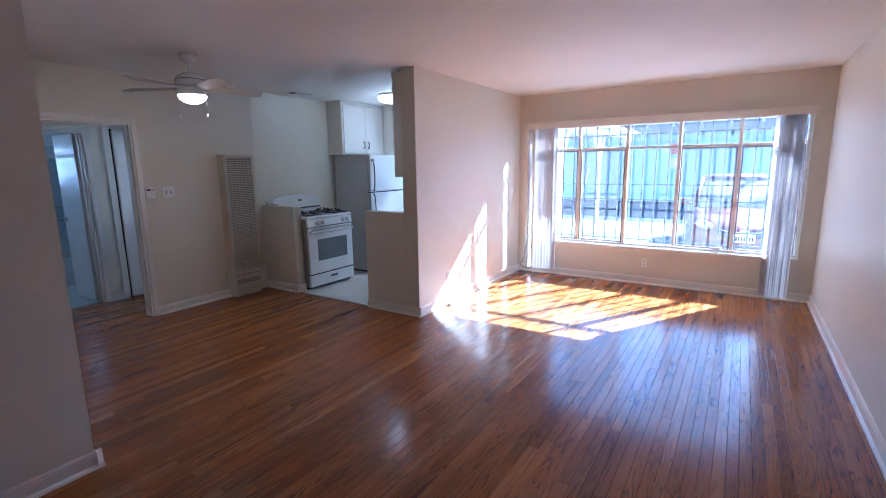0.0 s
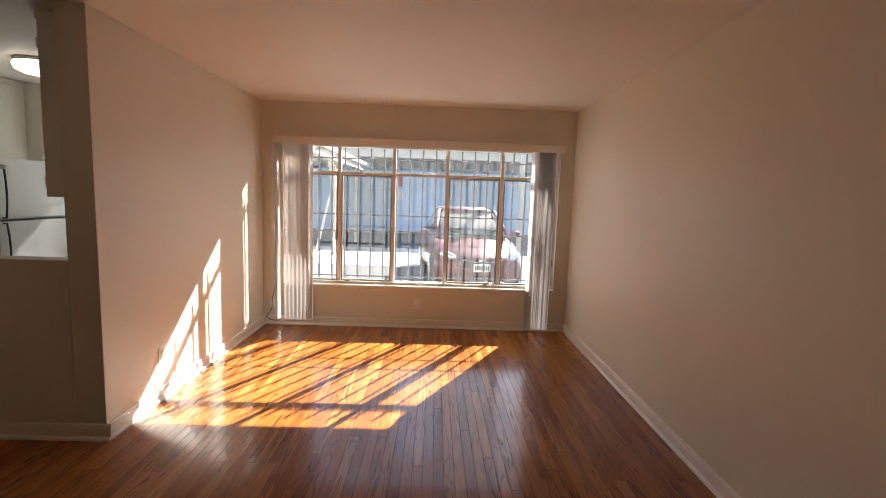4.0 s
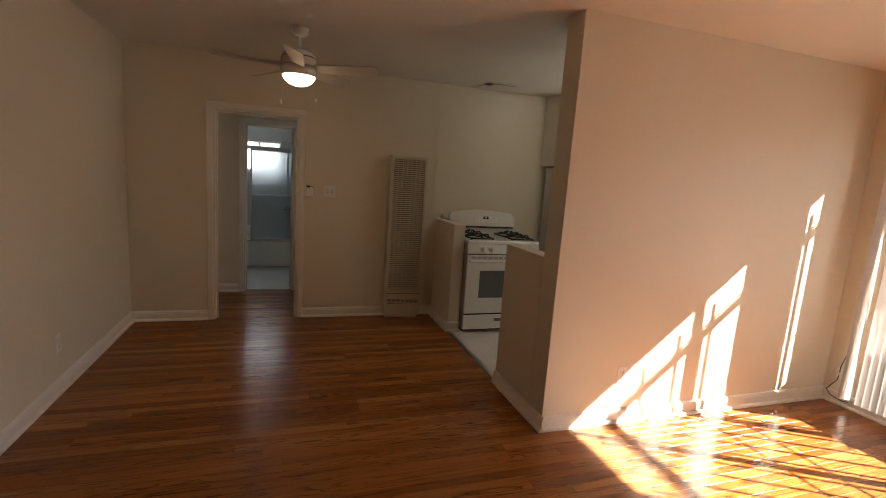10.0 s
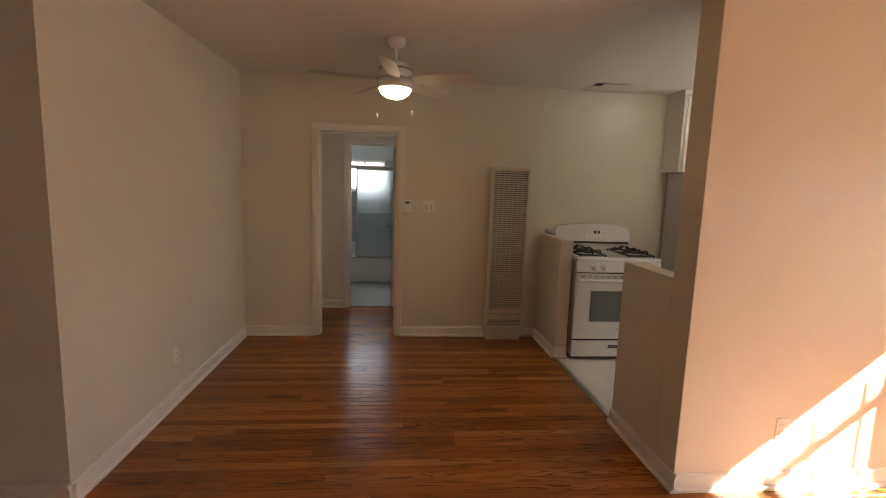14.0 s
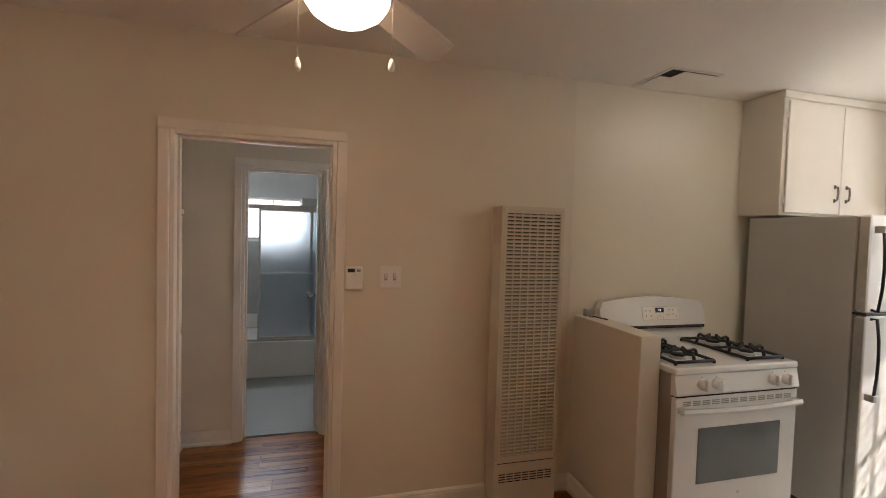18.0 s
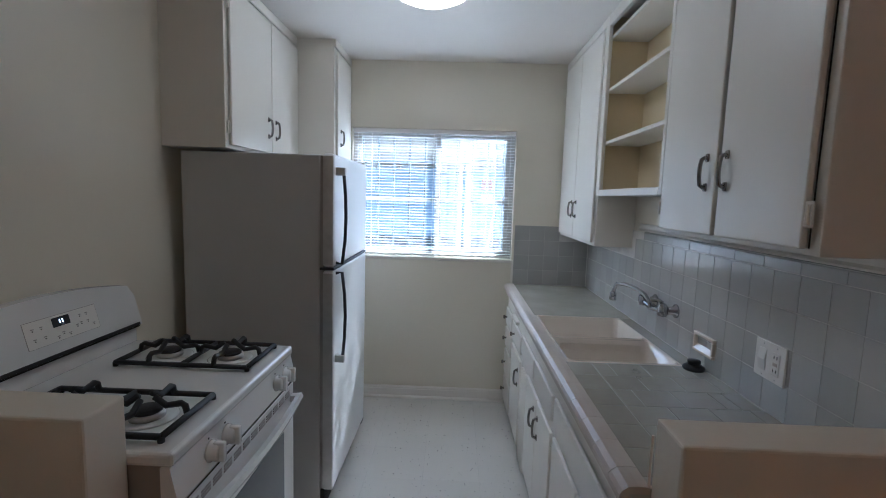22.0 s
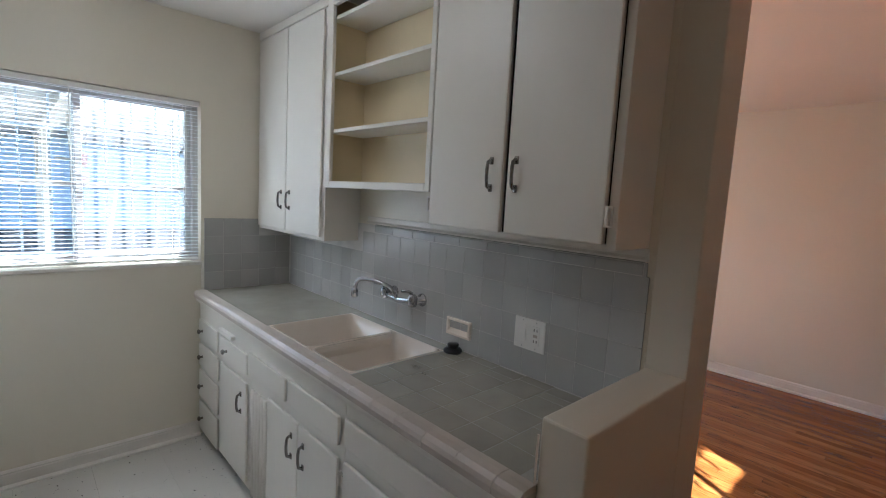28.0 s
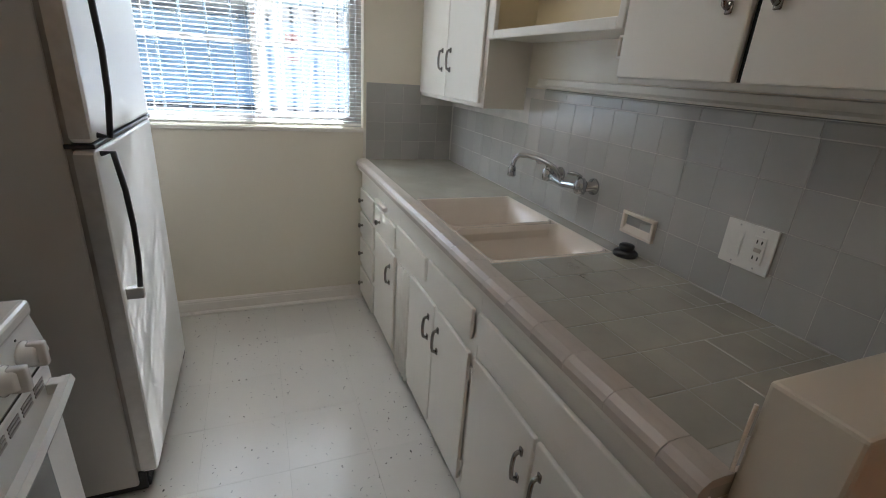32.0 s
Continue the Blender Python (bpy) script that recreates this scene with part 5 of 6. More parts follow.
# ---- ceiling fan with lamp ----
def ceiling_fan():
    c = Vector((-3.80, 2.60, 0))
    f = thing("ceiling_fan", "white five-blade ceiling fan with a lit glass bowl", "ceiling fan", at=(c.x, c.y, H))
    part("canopy", lathe(bmesh.new(), [(0.066, 2.439), (0.067, 2.42), (0.060, 2.390), (0.030, 2.372), (0.014, 2.368)], c, 32), WHITE_ENAMEL, f, smooth=True)
    part("downrod", rod(bmesh.new(), c + Vector((0, 0, 2.285)), c + Vector((0, 0, 2.375)), 0.012, 16), WHITE_ENAMEL, f, smooth=True)
    part("motor_cap", lathe(bmesh.new(), [(0.02, 2.296), (0.06, 2.288), (0.098, 2.268), (0.114, 2.248), (0.116, 2.240)], c, 40), WHITE_ENAMEL, f, smooth=True)
    part("seam", lathe(bmesh.new(), [(0.112, 2.240), (0.112, 2.234)], c, 40), BLACK_PLASTIC, f, "dark seam")
    part("motor", lathe(bmesh.new(), [(0.116, 2.234), (0.120, 2.223), (0.122, 2.176)], c, 40), WHITE_ENAMEL, f, smooth=True)
    part("seam", lathe(bmesh.new(), [(0.115, 2.176), (0.115, 2.170)], c, 40), BLACK_PLASTIC, f, "dark seam")
    part("light_ring", lathe(bmesh.new(), [(0.122, 2.170), (0.124, 2.18), (0.122, 2.15), (0.112, 2.116), (0.105, 2.116)], c, 40), WHITE_ENAMEL, f, smooth=True)
    part("bowl", lathe(bmesh.new(), [(0.110, 2.120), (0.106, 2.103), (0.090, 2.080), (0.062, 2.061), (0.03, 2.051), (0.001, 2.048)], c, 40), LAMP_WARM, f, "lit frosted glass bowl", True)
    bm = bmesh.new()
    prof = [(0.105, 0.040), (0.15, 0.045), (0.28, 0.053), (0.42, 0.058), (0.52, 0.059), (0.545, 0.056), (0.555, 0.046)]
    outline = [(r, w) for r, w in prof] + [(r, -w * 0.9) for r, w in reversed(prof)]
    lo, hi = [], []
    for r, w in outline:
        lift = -0.36 * w
        lo.append(bm.verts.new((r, w, lift))), hi.append(bm.verts.new((r, w, lift + 0.007)))
    k = len(outline)
    for i in range(k):
        bm.faces.new((lo[i], lo[(i + 1) % k], hi[(i + 1) % k], hi[i]))
    bm.faces.new(lo[::-1]), bm.faces.new(hi)
    blade = mesh_of(bm, FAN_BLADE)
    for i in range(5):
        piece("blade", blade, f, c + Vector((0, 0, 2.168)), (0, 0, radians(-5 + 72 * i)))
    for y, z in ((-0.118, 1.928), (0.118, 1.955)):
        bm = bmesh.new()
        me = 34
        for i in range(me):
            q = c + Vector((0.0, y, 2.15 - (2.15 - z - 0.03) * i / me))
            box(bm, q.x - 0.0016, q.x + 0.0016, q.y - 0.0016, q.y + 0.0016, q.z - 0.003, q.z)
        part("pull_chain", bm, STEEL, f)
        part("chain_knob", lathe(bmesh.new(), [(0.003, 0.032), (0.007, 0.022), (0.009, 0.010), (0.006, 0.001), (0.001, 0)], c + Vector((0, y, z - 0.008)), 14), PLASTIC_WHITE, f, smooth=True)
    return f


ceiling_fan()

LC = (-3.85, 5.28, 0)
lamp = thing("ceiling_lamp", "round flush ceiling lamp with lit white glass in the kitchen", "ceiling lamp", at=(-3.85, 5.28, H))
part("base", lathe(bmesh.new(), [(0.165, H - 0.001), (0.170, H - 0.010), (0.172, H - 0.026), (0.16, H - 0.030)], LC, 40), STEEL, lamp, "metal lamp base", True)
part("glass", lathe(bmesh.new(), [(0.166, H - 0.028), (0.172, H - 0.045), (0.160, H - 0.078), (0.115, H - 0.100), (0.05, H - 0.110), (0.001, H - 0.112)], LC, 40), LAMP_KITCHEN, lamp, "lit white glass", True)

# ---- ceiling vent over the stove, its flap ajar ----
vent = thing("ceiling_vent", "cream painted ceiling vent over the stove with its flap hanging ajar", "vent", at=(-4.82, 4.52, H))
bm = bmesh.new()
for q in ((-4.99, -4.645, 4.352, 4.367), (-4.99, -4.645, 4.677, 4.692), (-4.99, -4.975, 4.367, 4.677), (-4.66, -4.645, 4.367, 4.677)):
    box(bm, *q, H - 0.008, H - 0.0005, 0.002, 1)
part("frame", bm, CEILING, vent)
# no hole in the ceiling: a dark sheet paints the hollow's shade
part("opening", boxed(-4.975, -4.66, 4.367, 4.677, H - 0.003, H - 0.001), GAP_SHADE, vent, "dark sheet painting the shade in the opening")
bm = boxed(0, 0.318, 0, 0.235, -0.005, 0, 0.001, 1)
box(bm, 0, 0.215, -0.07, 0, -0.005, 0, 0.001, 1)
bmesh.ops.transform(bm, matrix=Matrix.Translation((-4.976, 4.44, H - 0.0045)) @ Euler((0, radians(1.2), 0)).to_matrix().to_4x4(), verts=bm.verts)
part("flap", bm, CEILING, vent)


# ---- switches, outlets, thermostat ----
def wall_plate(name, label, category, group=""):
    """A plate on the origin, facing +x, with two sockets."""
    o = thing(name, label, category, group)
    part("plate", boxed(0, 0.005, -0.035, 0.035, -0.0575, 0.0575, 0.002), PLASTIC_WHITE, o)
    for z in (-0.02, 0.02):
        s = part("socket", boxed(0.004, 0.0075, -0.0165, 0.0165, z - 0.014, z + 0.014, 0.003), PLASTIC_WHITE, o)
        bm = bmesh.new()
        for y in (-0.006, 0.006):
            box(bm, 0.0072, 0.0078, y - 0.0012, y + 0.0012, z - 0.002, z + 0.007)
        box(bm, 0.0072, 0.0078, -0.0022, 0.0022, z - 0.010, z - 0.006)
        part("slot", bm, GAP_SHADE, s)
    part("screw", lathe(bmesh.new(), [(0.003, 0.0045), (0.0025, 0.006), (0.001, 0.0062)], (0, 0, 0), 10, "x"), STEEL, o)
    return o


first = wall_plate("wall_outlet", "white double wall outlet low on the cream wall", "outlet", "outlets near the floor")
first.matrix_world = pose(-0.873, YN, 0.272, 0, 0, -90)
copy_thing(first, pose(XE, 2.998, 0.306, 0, 0, 180))
copy_thing(first, pose(XW - 0.035, 0.675, 0.25))
copy_thing(first, pose(-3.622, YD, 0.312, 0, 0, 90))
copy_thing(first, pose(XW, 4.60, 0.32))

sw = thing("light_switch", "cream double toggle light switch plate", "light switch", at=(XB, 2.926, 1.28))
part("plate", boxed(XB, XB + 0.006, 2.868, 2.984, 1.223, 1.338, 0.002), PLASTIC_WHITE, sw)
for y in (2.903, 2.949):
    part("toggle", extrude(bmesh.new(), [(XB + 0.005, 1.268), (XB + 0.006, 1.292), (XB + 0.019, 1.296), (XB + 0.019, 1.288)], "y", y - 0.005, y + 0.005), PLASTIC_WHITE, sw)
    part("toggle_slot", boxed(XB + 0.0058, XB + 0.0066, y - 0.008, y + 0.008, 1.262, 1.298), STEEL_SASH, sw)
bm = bmesh.new()
for y in (2.903, 2.949):
    for z in (1.247, 1.314):
        lathe(bm, [(0.003, 0.0055), (0.002, 0.0068)], (XB, y, z), 8, "x")
part("screw", bm, STEEL, sw)

th = thing("thermostat", "white plastic thermostat with a small dark display", "thermostat", at=(XB, 2.735, 1.275))
part("case", boxed(XB, XB + 0.028, 2.690, 2.780, 1.215, 1.338, 0.010, 3), PLASTIC_WHITE, th)
part("display", boxed(XB + 0.0275, XB + 0.0292, 2.702, 2.738, 1.306, 1.325, 0.001), BLACK_PLASTIC, th)
part("button", boxed(XB + 0.0275, XB + 0.0295, 2.748, 2.768, 1.309, 1.321, 0.003), STEEL_SASH, th)
part("mark", boxed(XB + 0.0275, XB + 0.0288, 2.728, 2.745, 1.292, 1.294), STEEL_SASH, th)
part("button", lathe(bmesh.new(), [(0.010, 0.028), (0.009, 0.0295), (0.001, 0.03)], (XB, 2.745, 1.245), 20, "x"), PLASTIC_WHITE, th)

gfci = thing("kitchen_outlet", "white plate with a rocker switch and a safety outlet", "outlet", at=(XK - 0.009, 4.569, 1.05))
x = XK - 0.009
part("plate", boxed(x - 0.006, x, 4.504, 4.634, 0.994, 1.108, 0.002), PLASTIC_WHITE, gfci)
part("rocker", extrude(bmesh.new(), [(x - 0.005, 1.018), (x - 0.007, 1.018), (x - 0.012, 1.051), (x - 0.007, 1.084), (x - 0.005, 1.084)], "y", 4.583, 4.614), PLASTIC_WHITE, gfci)
soc = part("socket", boxed(x - 0.009, x - 0.005, 4.524, 4.556, 1.017, 1.085, 0.002), PLASTIC_WHITE, gfci)
bm = bmesh.new()
for z in (1.031, 1.071):
    for y in (4.534, 4.546):
        box(bm, x - 0.0098, x - 0.0088, y - 0.0013, y + 0.0013, z - 0.004, z + 0.005)
part("slot", bm, GAP_SHADE, soc)
part("button", boxed(x - 0.0105, x - 0.0088, 4.531, 4.549, 1.046, 1.056, 0.001), EDGE_TILE, soc)
bm = bmesh.new()
for y in (4.54, 4.598):
    for z in (1.004, 1.098):
        lathe(bm, [(0.003, -0.0055), (0.002, -0.007)], (x, y, z), 8, "x")
part("screw", bm, STEEL, gfci)

# cable box and loose cable in the living room corner
cab = thing("cable_outlet", "small white cable box with loose black cable in the corner", "cable", at=(-2.50, YN - 0.03, 0.1))
part("box", boxed(-2.505, -2.455, YN - 0.028, YN, 0.20, 0.275, 0.004), PLASTIC_WHITE, cab)
bm = tube(bmesh.new(), [(-2.48, YN - 0.03, 0.225), (-2.475, YN - 0.05, 0.19), (-2.50, YN - 0.055, 0.15), (-2.53, YN - 0.04, 0.105), (-2.55, YN - 0.03, 0.098), (-2.50, YN - 0.05, 0.062), (-2.42, YN - 0.05, 0.05), (-2.38, YN - 0.045, 0.06)], 0.0035, 8)
tube(bm, [(-2.48, YN - 0.03, 0.25), (-2.47, YN - 0.045, 0.30), (-2.445, YN - 0.04, 0.42), (-2.43, YN - 0.03, 0.60)], 0.0035, 8)
part("cable", bm, BLACK_PLASTIC, cab, "black cable")


# ---- hall and bathroom beyond the doorway ----
XT, XR = -7.46, -8.28
BATH_WALL = plain("bathroom_paint", (0.64, 0.66, 0.65), 0.35, vary=0.02)
BATH_TILE = plain("bathroom_tile", (0.44, 0.46, 0.46), 0.25, vary=0.05, scale=4)
BATH_FLOOR = plain("bathroom_floor", (0.40, 0.42, 0.41), 0.5, vary=0.04, scale=3)
FROST = frosted_glass("shower_glass", (0.57, 0.63, 0.66))
setting("bath_wall_south", boxed(XR, XH - 0.12, YH0 - 0.001, YH0 + 0.012, -0.02, H), BATH_WALL, "pale bathroom wall", "wall")
setting("bath_wall_north", boxed(XR, XH - 0.12, 3.25, 3.35, -0.3, H + 0.1), BATH_WALL, "pale bathroom wall", "wall")
BW = (1.70, 2.40, 1.37, 1.86)
setting("bath_wall_west", wall_with_holes(bmesh.new(), "y", XR - 0.15, XR, YH0 - 0.1, 3.35, -0.3, H + 0.1, [BW]), BATH_WALL, "pale bathroom wall with a high window", "wall")
setting("bath_tile_west", wall_with_holes(bmesh.new(), "y", XR, XR + 0.012, YH0 + 0.012, 3.25, 0.3, 1.87, [(BW[0], BW[1], BW[2], 1.871)]), BATH_TILE, "grey-green tiled shower wall", "wall")
setting("bath_floor", boxed(XR, XH - 0.06, YH0, 3.25, -0.02, 0.006), BATH_FLOOR, "pale bathroom floor", "floor")
win = tagged(link("window_3", boxed(XR - 0.12, XR + 0.02, BW[0], BW[1], BW[2] - 0.02, BW[2], 0.003), TRIM), "small high bathroom window with frosted glass", "window", kind="structure")
for nm, q in (("frame_side", (BW[0], BW[0] + 0.03, BW[2], BW[3])), ("frame_side", (BW[1] - 0.03, BW[1], BW[2], BW[3])), ("frame_head", (BW[0] + 0.03, BW[1] - 0.03, BW[3] - 0.03, BW[3])), ("frame_sill", (BW[0] + 0.03, BW[1] - 0.03, BW[2], BW[2] + 0.03)), ("mullion", (2.06, 2.09, BW[2] + 0.03, BW[3] - 0.03))):
    part(nm, boxed(XR - 0.08, XR - 0.04, *q, 0.003), TRIM, win)
part("pane", boxed(XR - 0.062, XR - 0.058, BW[0] + 0.03, BW[1] - 0.03, BW[2] + 0.03, BW[3] - 0.03), translucent("window_frost", (0.9, 0.92, 0.92), 0.85), win).visible_shadow = False

tub = thing("bathtub", "white enamel bathtub along the bathroom's far wall", "bathtub", at=(XT, 2.4, 0))
part("apron", boxed(XT - 0.05, XT, YH0 + 0.012, 3.25, 0.006, 0.375, 0.012, 3), WHITE_ENAMEL, tub)
part("rim", boxed(XR + 0.012, XT - 0.05, YH0 + 0.012, 3.25, 0.30, 0.36, 0.01), WHITE_ENAMEL, tub)
part("back_ledge", boxed(XR + 0.012, XR + 0.06, YH0 + 0.02, 2.0, 0.36, 0.52, 0.01), WHITE_ENAMEL, tub)

shower = thing("shower_door", "sliding frosted glass shower door with a metal frame on the bathtub", "shower door", at=(XT - 0.03, 2.4, 0.375))
part("track", boxed(XT - 0.05, XT - 0.006, YH0 + 0.014, 3.248, 0.375, 0.40, 0.003), STEEL, shower)
part("header", boxed(XT - 0.05, XT - 0.006, YH0 + 0.014, 3.248, 1.70, 1.745, 0.003), STEEL, shower)
for x, a, b in ((XT - 0.016, 2.01, 2.72), (XT - 0.036, 2.50, 3.24)):
    bm = bmesh.new()
    for q in ((a, a + 0.022, 0.40, 1.70), (b - 0.022, b, 0.40, 1.70), (a + 0.022, b - 0.022, 0.40, 0.42), (a + 0.022, b - 0.022, 1.68, 1.70)):
        box(bm, x - 0.008, x + 0.008, *q, 0.002, 1)
    panel = part("panel_frame", bm, STEEL, shower)
    part("pane", boxed(x - 0.002, x + 0.002, a + 0.022, b - 0.022, 0.42, 1.68), FROST, panel, "frosted glass").visible_shadow = False
    part("towel_bar", rod(bmesh.new(), (x + 0.03, a + 0.02, 1.06), (x + 0.03, b - 0.02, 1.06), 0.007, 10), STEEL, panel)

# closed door in the hall's far wall
hd = tagged(link("door_3", boxed(XH + 0.006, XH + 0.036, 2.885, 3.56, 0.012, 1.965, 0.004), TRIM), "white painted flush hall door standing slightly open", "door", kind="structure")
# near-black strip on the wall paints the shade of the hinge-side gap
part("gap", boxed(XH + 0.001, XH + 0.005, 2.85, 2.90, 0.0, 1.985), GAP_SHADE, hd)
part("edge_strip", boxed(XH + 0.001, XH + 0.020, 2.80, 2.868, 0.0, 2.035, 0.004), TRIM, hd)
part("door_knob", lathe(bmesh.new(), [(0.026, 0.036), (0.024, 0.042), (0.010, 0.046), (0.010, 0.07), (0.026, 0.082), (0.027, 0.098), (0.015, 0.108), (0.001, 0.109)], (XH, 3.48, 0.95), 24, "x"), STEEL, hd, smooth=True)

# linen cupboard doors on the hall's south wall
cup = thing("linen_cupboard", "cream painted built-in linen cupboard with two panelled doors in the hall", "cupboard", at=(-5.6, YH0, 0))
for z0, z1, zp in ((0.13, 0.795, 0.667), (0.84, 1.585, 1.352)):
    d = part("door", boxed(-6.00, -5.18, YH0, YH0 + 0.016, z0, z1, 0.003), TRIM, cup)
    bm = bmesh.new()
    for q in ((-5.995, -5.93, z0 + 0.004, z1 - 0.004), (-5.25, -5.185, z0 + 0.004, z1 - 0.004), (-5.93, -5.25, z0 + 0.004, z0 + 0.06), (-5.93, -5.25, z1 - 0.06, z1 - 0.004)):
        box(bm, q[0], q[1], YH0 + 0.014, YH0 + 0.024, q[2], q[3], 0.004)
    part("door_frame", bm, TRIM, d)
    bm = tube(bmesh.new(), [(-5.66, YH0 + 0.016 + p, zp + q) for p, q in ((0, -0.045), (0.012, -0.045), (0.022, -0.036), (0.026, 0), (0.022, 0.036), (0.012, 0.045), (0, 0.045))], 0.006, 8)
    for q in (-0.045, 0.045):
        box(bm, -5.669, -5.651, YH0 + 0.015, YH0 + 0.021, zp + q - 0.014, zp + q + 0.014, 0.002, 1)
    part("handle", bm, PEWTER, d, "dark metal bow pull", True)
part("cornice", boxed(-6.02, -5.16, YH0, YH0 + 0.028, 1.592, 1.625, 0.006), TRIM, cup)

# bathroom door swung open into the bathroom
bd = tagged(link("door_4", boxed(XH - 0.67, XH - 0.124, BATH_Y1 - 0.052, BATH_Y1 - 0.018, 0.015, 1.92, 0.004), plain("door_gloss_paint", (0.74, 0.73, 0.70), 0.16, vary=0.02, scale=2)), "glossy white flush bathroom door standing wide open", "door", kind="structure")
knob_profile = [(0.026, 0.0), (0.024, 0.006), (0.010, 0.010), (0.010, 0.034), (0.026, 0.046), (0.027, 0.062), (0.015, 0.072), (0.001, 0.073)]
part("door_knob", lathe(bmesh.new(), [(r, -h) for r, h in knob_profile], (XH - 0.61, BATH_Y1 - 0.052, 0.95), 20, "y"), CHROME, bd, "chrome door knob", True)
for z in (0.33, 1.62):
    part("hinge", rod(bmesh.new(), (XH - 0.122, BATH_Y1 - 0.020, z - 0.05), (XH - 0.122, BATH_Y1 - 0.020, z + 0.05), 0.007, 10), STEEL, bd)

# bathroom vanity between the doorway and the bathtub
van = thing("bathroom_vanity", "white painted bathroom vanity with drawers and a pale top", "vanity", at=(-6.95, 1.78, 0))
part("body", boxed(-7.40, -6.36, YH0 + 0.013, 1.872, 0.11, 0.80, 0.003), TRIM, van)
part("plinth", boxed(-7.38, -6.38, YH0 + 0.013, 1.83, 0.006, 0.11), TRIM, van)
part("worktop", boxed(-7.415, -6.345, YH0 + 0.013, 1.892, 0.80, 0.838, 0.008, 3), PORCELAIN, van, "pale glossy top")
part("upstand", boxed(-7.415, -6.345, YH0 + 0.012, YH0 + 0.03, 0.838, 0.93, 0.004), PORCELAIN, van)
for k, xv in enumerate((-7.385, -7.04, -6.695)):
    for z0, z1 in (((0.60, 0.78), (0.15, 0.58)) if k != 1 else ((0.60, 0.78), (0.38, 0.58), (0.15, 0.36))):
        d = part("drawer" if k == 1 or z0 > 0.5 else "door", boxed(xv, xv + 0.325, 1.873, 1.889, z0, z1, 0.004), TRIM, van)
        c = Vector((xv + 0.16, 1.889, (z0 + z1) / 2))
        part("handle", tube(bmesh.new(), [c + Vector((0, p, q)) for p, q in ((-0.001, -0.04), (0.018, -0.034), (0.022, 0), (0.018, 0.034), (-0.001, 0.04))], 0.005, 8), PEWTER, d, "dark metal bow pull", True)


# ---- the yard outside ----
ZG = -0.3
CONCRETE = plain("yard_concrete", (0.50, 0.49, 0.46), 0.85, vary=0.14, scale=0.8, grain=0.4, grain_scale=30, dirt=0.25)
ASPHALT = plain("yard_asphalt", (0.075, 0.08, 0.088), 0.8, vary=0.2, scale=0.9, grain=0.5, grain_scale=60)
BLUE_PAINT = plain("pale_blue_paint", (0.40, 0.52, 0.68), 0.5, vary=0.05, scale=1.5, grain=0.1)
BEIGE_PAINT = plain("beige_fascia_paint", (0.52, 0.46, 0.36), 0.6, vary=0.06, scale=2)
POST_PAINT = plain("old_white_post_paint", (0.52, 0.47, 0.38), 0.6, vary=0.1, scale=5, dirt=0.2)
ROOFING = plain("roof_felt", (0.42, 0.39, 0.34), 0.85, vary=0.1, scale=2)
RED_PAINT = plain("red_car_paint", (0.115, 0.026, 0.022), 0.35, vary=0.04, coat=0.3)
CAR_GLASS = plain("car_glass", (0.20, 0.19, 0.165), 0.10, vary=0.05)
TYRE = plain("tyre_rubber", (0.02, 0.02, 0.02), 0.7, vary=0.1)
HEADLIGHT = plain("headlight_lens", (0.62, 0.64, 0.66), 0.06, metal=0.4, vary=0.1, scale=30)
SIGN_RED = plain("sign_red", (0.45, 0.10, 0.06), 0.5)
BARK = plain("shrub_stem", (0.08, 0.07, 0.05), 0.8, vary=0.2)

setting("ground", boxed(-90, 90, YN + 0.165, 160, -0.6, ZG), ASPHALT, "worn grey asphalt yard", "ground")
setting("outer_plinth", boxed(XR - 0.3, XE + 0.3, YS - 0.4, YN + 0.16, -0.62, -0.305), CONCRETE, "concrete footing under the flat", "ground")
bm = bmesh.new()
for y in (9.2, 12.6, 16.2, 19.6):
    box(bm, -12, 12, y, y + 0.02, ZG - 0.01, ZG + 0.002)
for x in (-6.2, -2.4, 1.4, 5.2):
    box(bm, x, x + 0.02, YN + 0.2, 22.8, ZG - 0.01, ZG + 0.0025)
tagged(link("yard_joints", bm, TYRE), "dark tarred joints in the concrete yard", "joint", kind="structure")
setting("roof_slab", boxed(XB - 0.12, XE + 0.15, YS - 0.15, YN + 0.16, H + 0.101, H + 0.3), ROOFING, "flat roof over the flat", "roof")
setting("hall_roof_slab", boxed(XR - 0.15, XB - 0.125, YH0 - 0.1, YH1 + 0.1, H + 0.101, H + 0.3), ROOFING, "flat roof over hall and bathroom", "roof")
# pale ground added here to throw sunlight up through the kitchen window
setting("patio", boxed(-9.0, -2.5, YN + 0.17, 10.2, ZG - 0.02, ZG + 0.006), CONCRETE, "pale concrete slab added outside to bounce sun into the kitchen", "pavement")


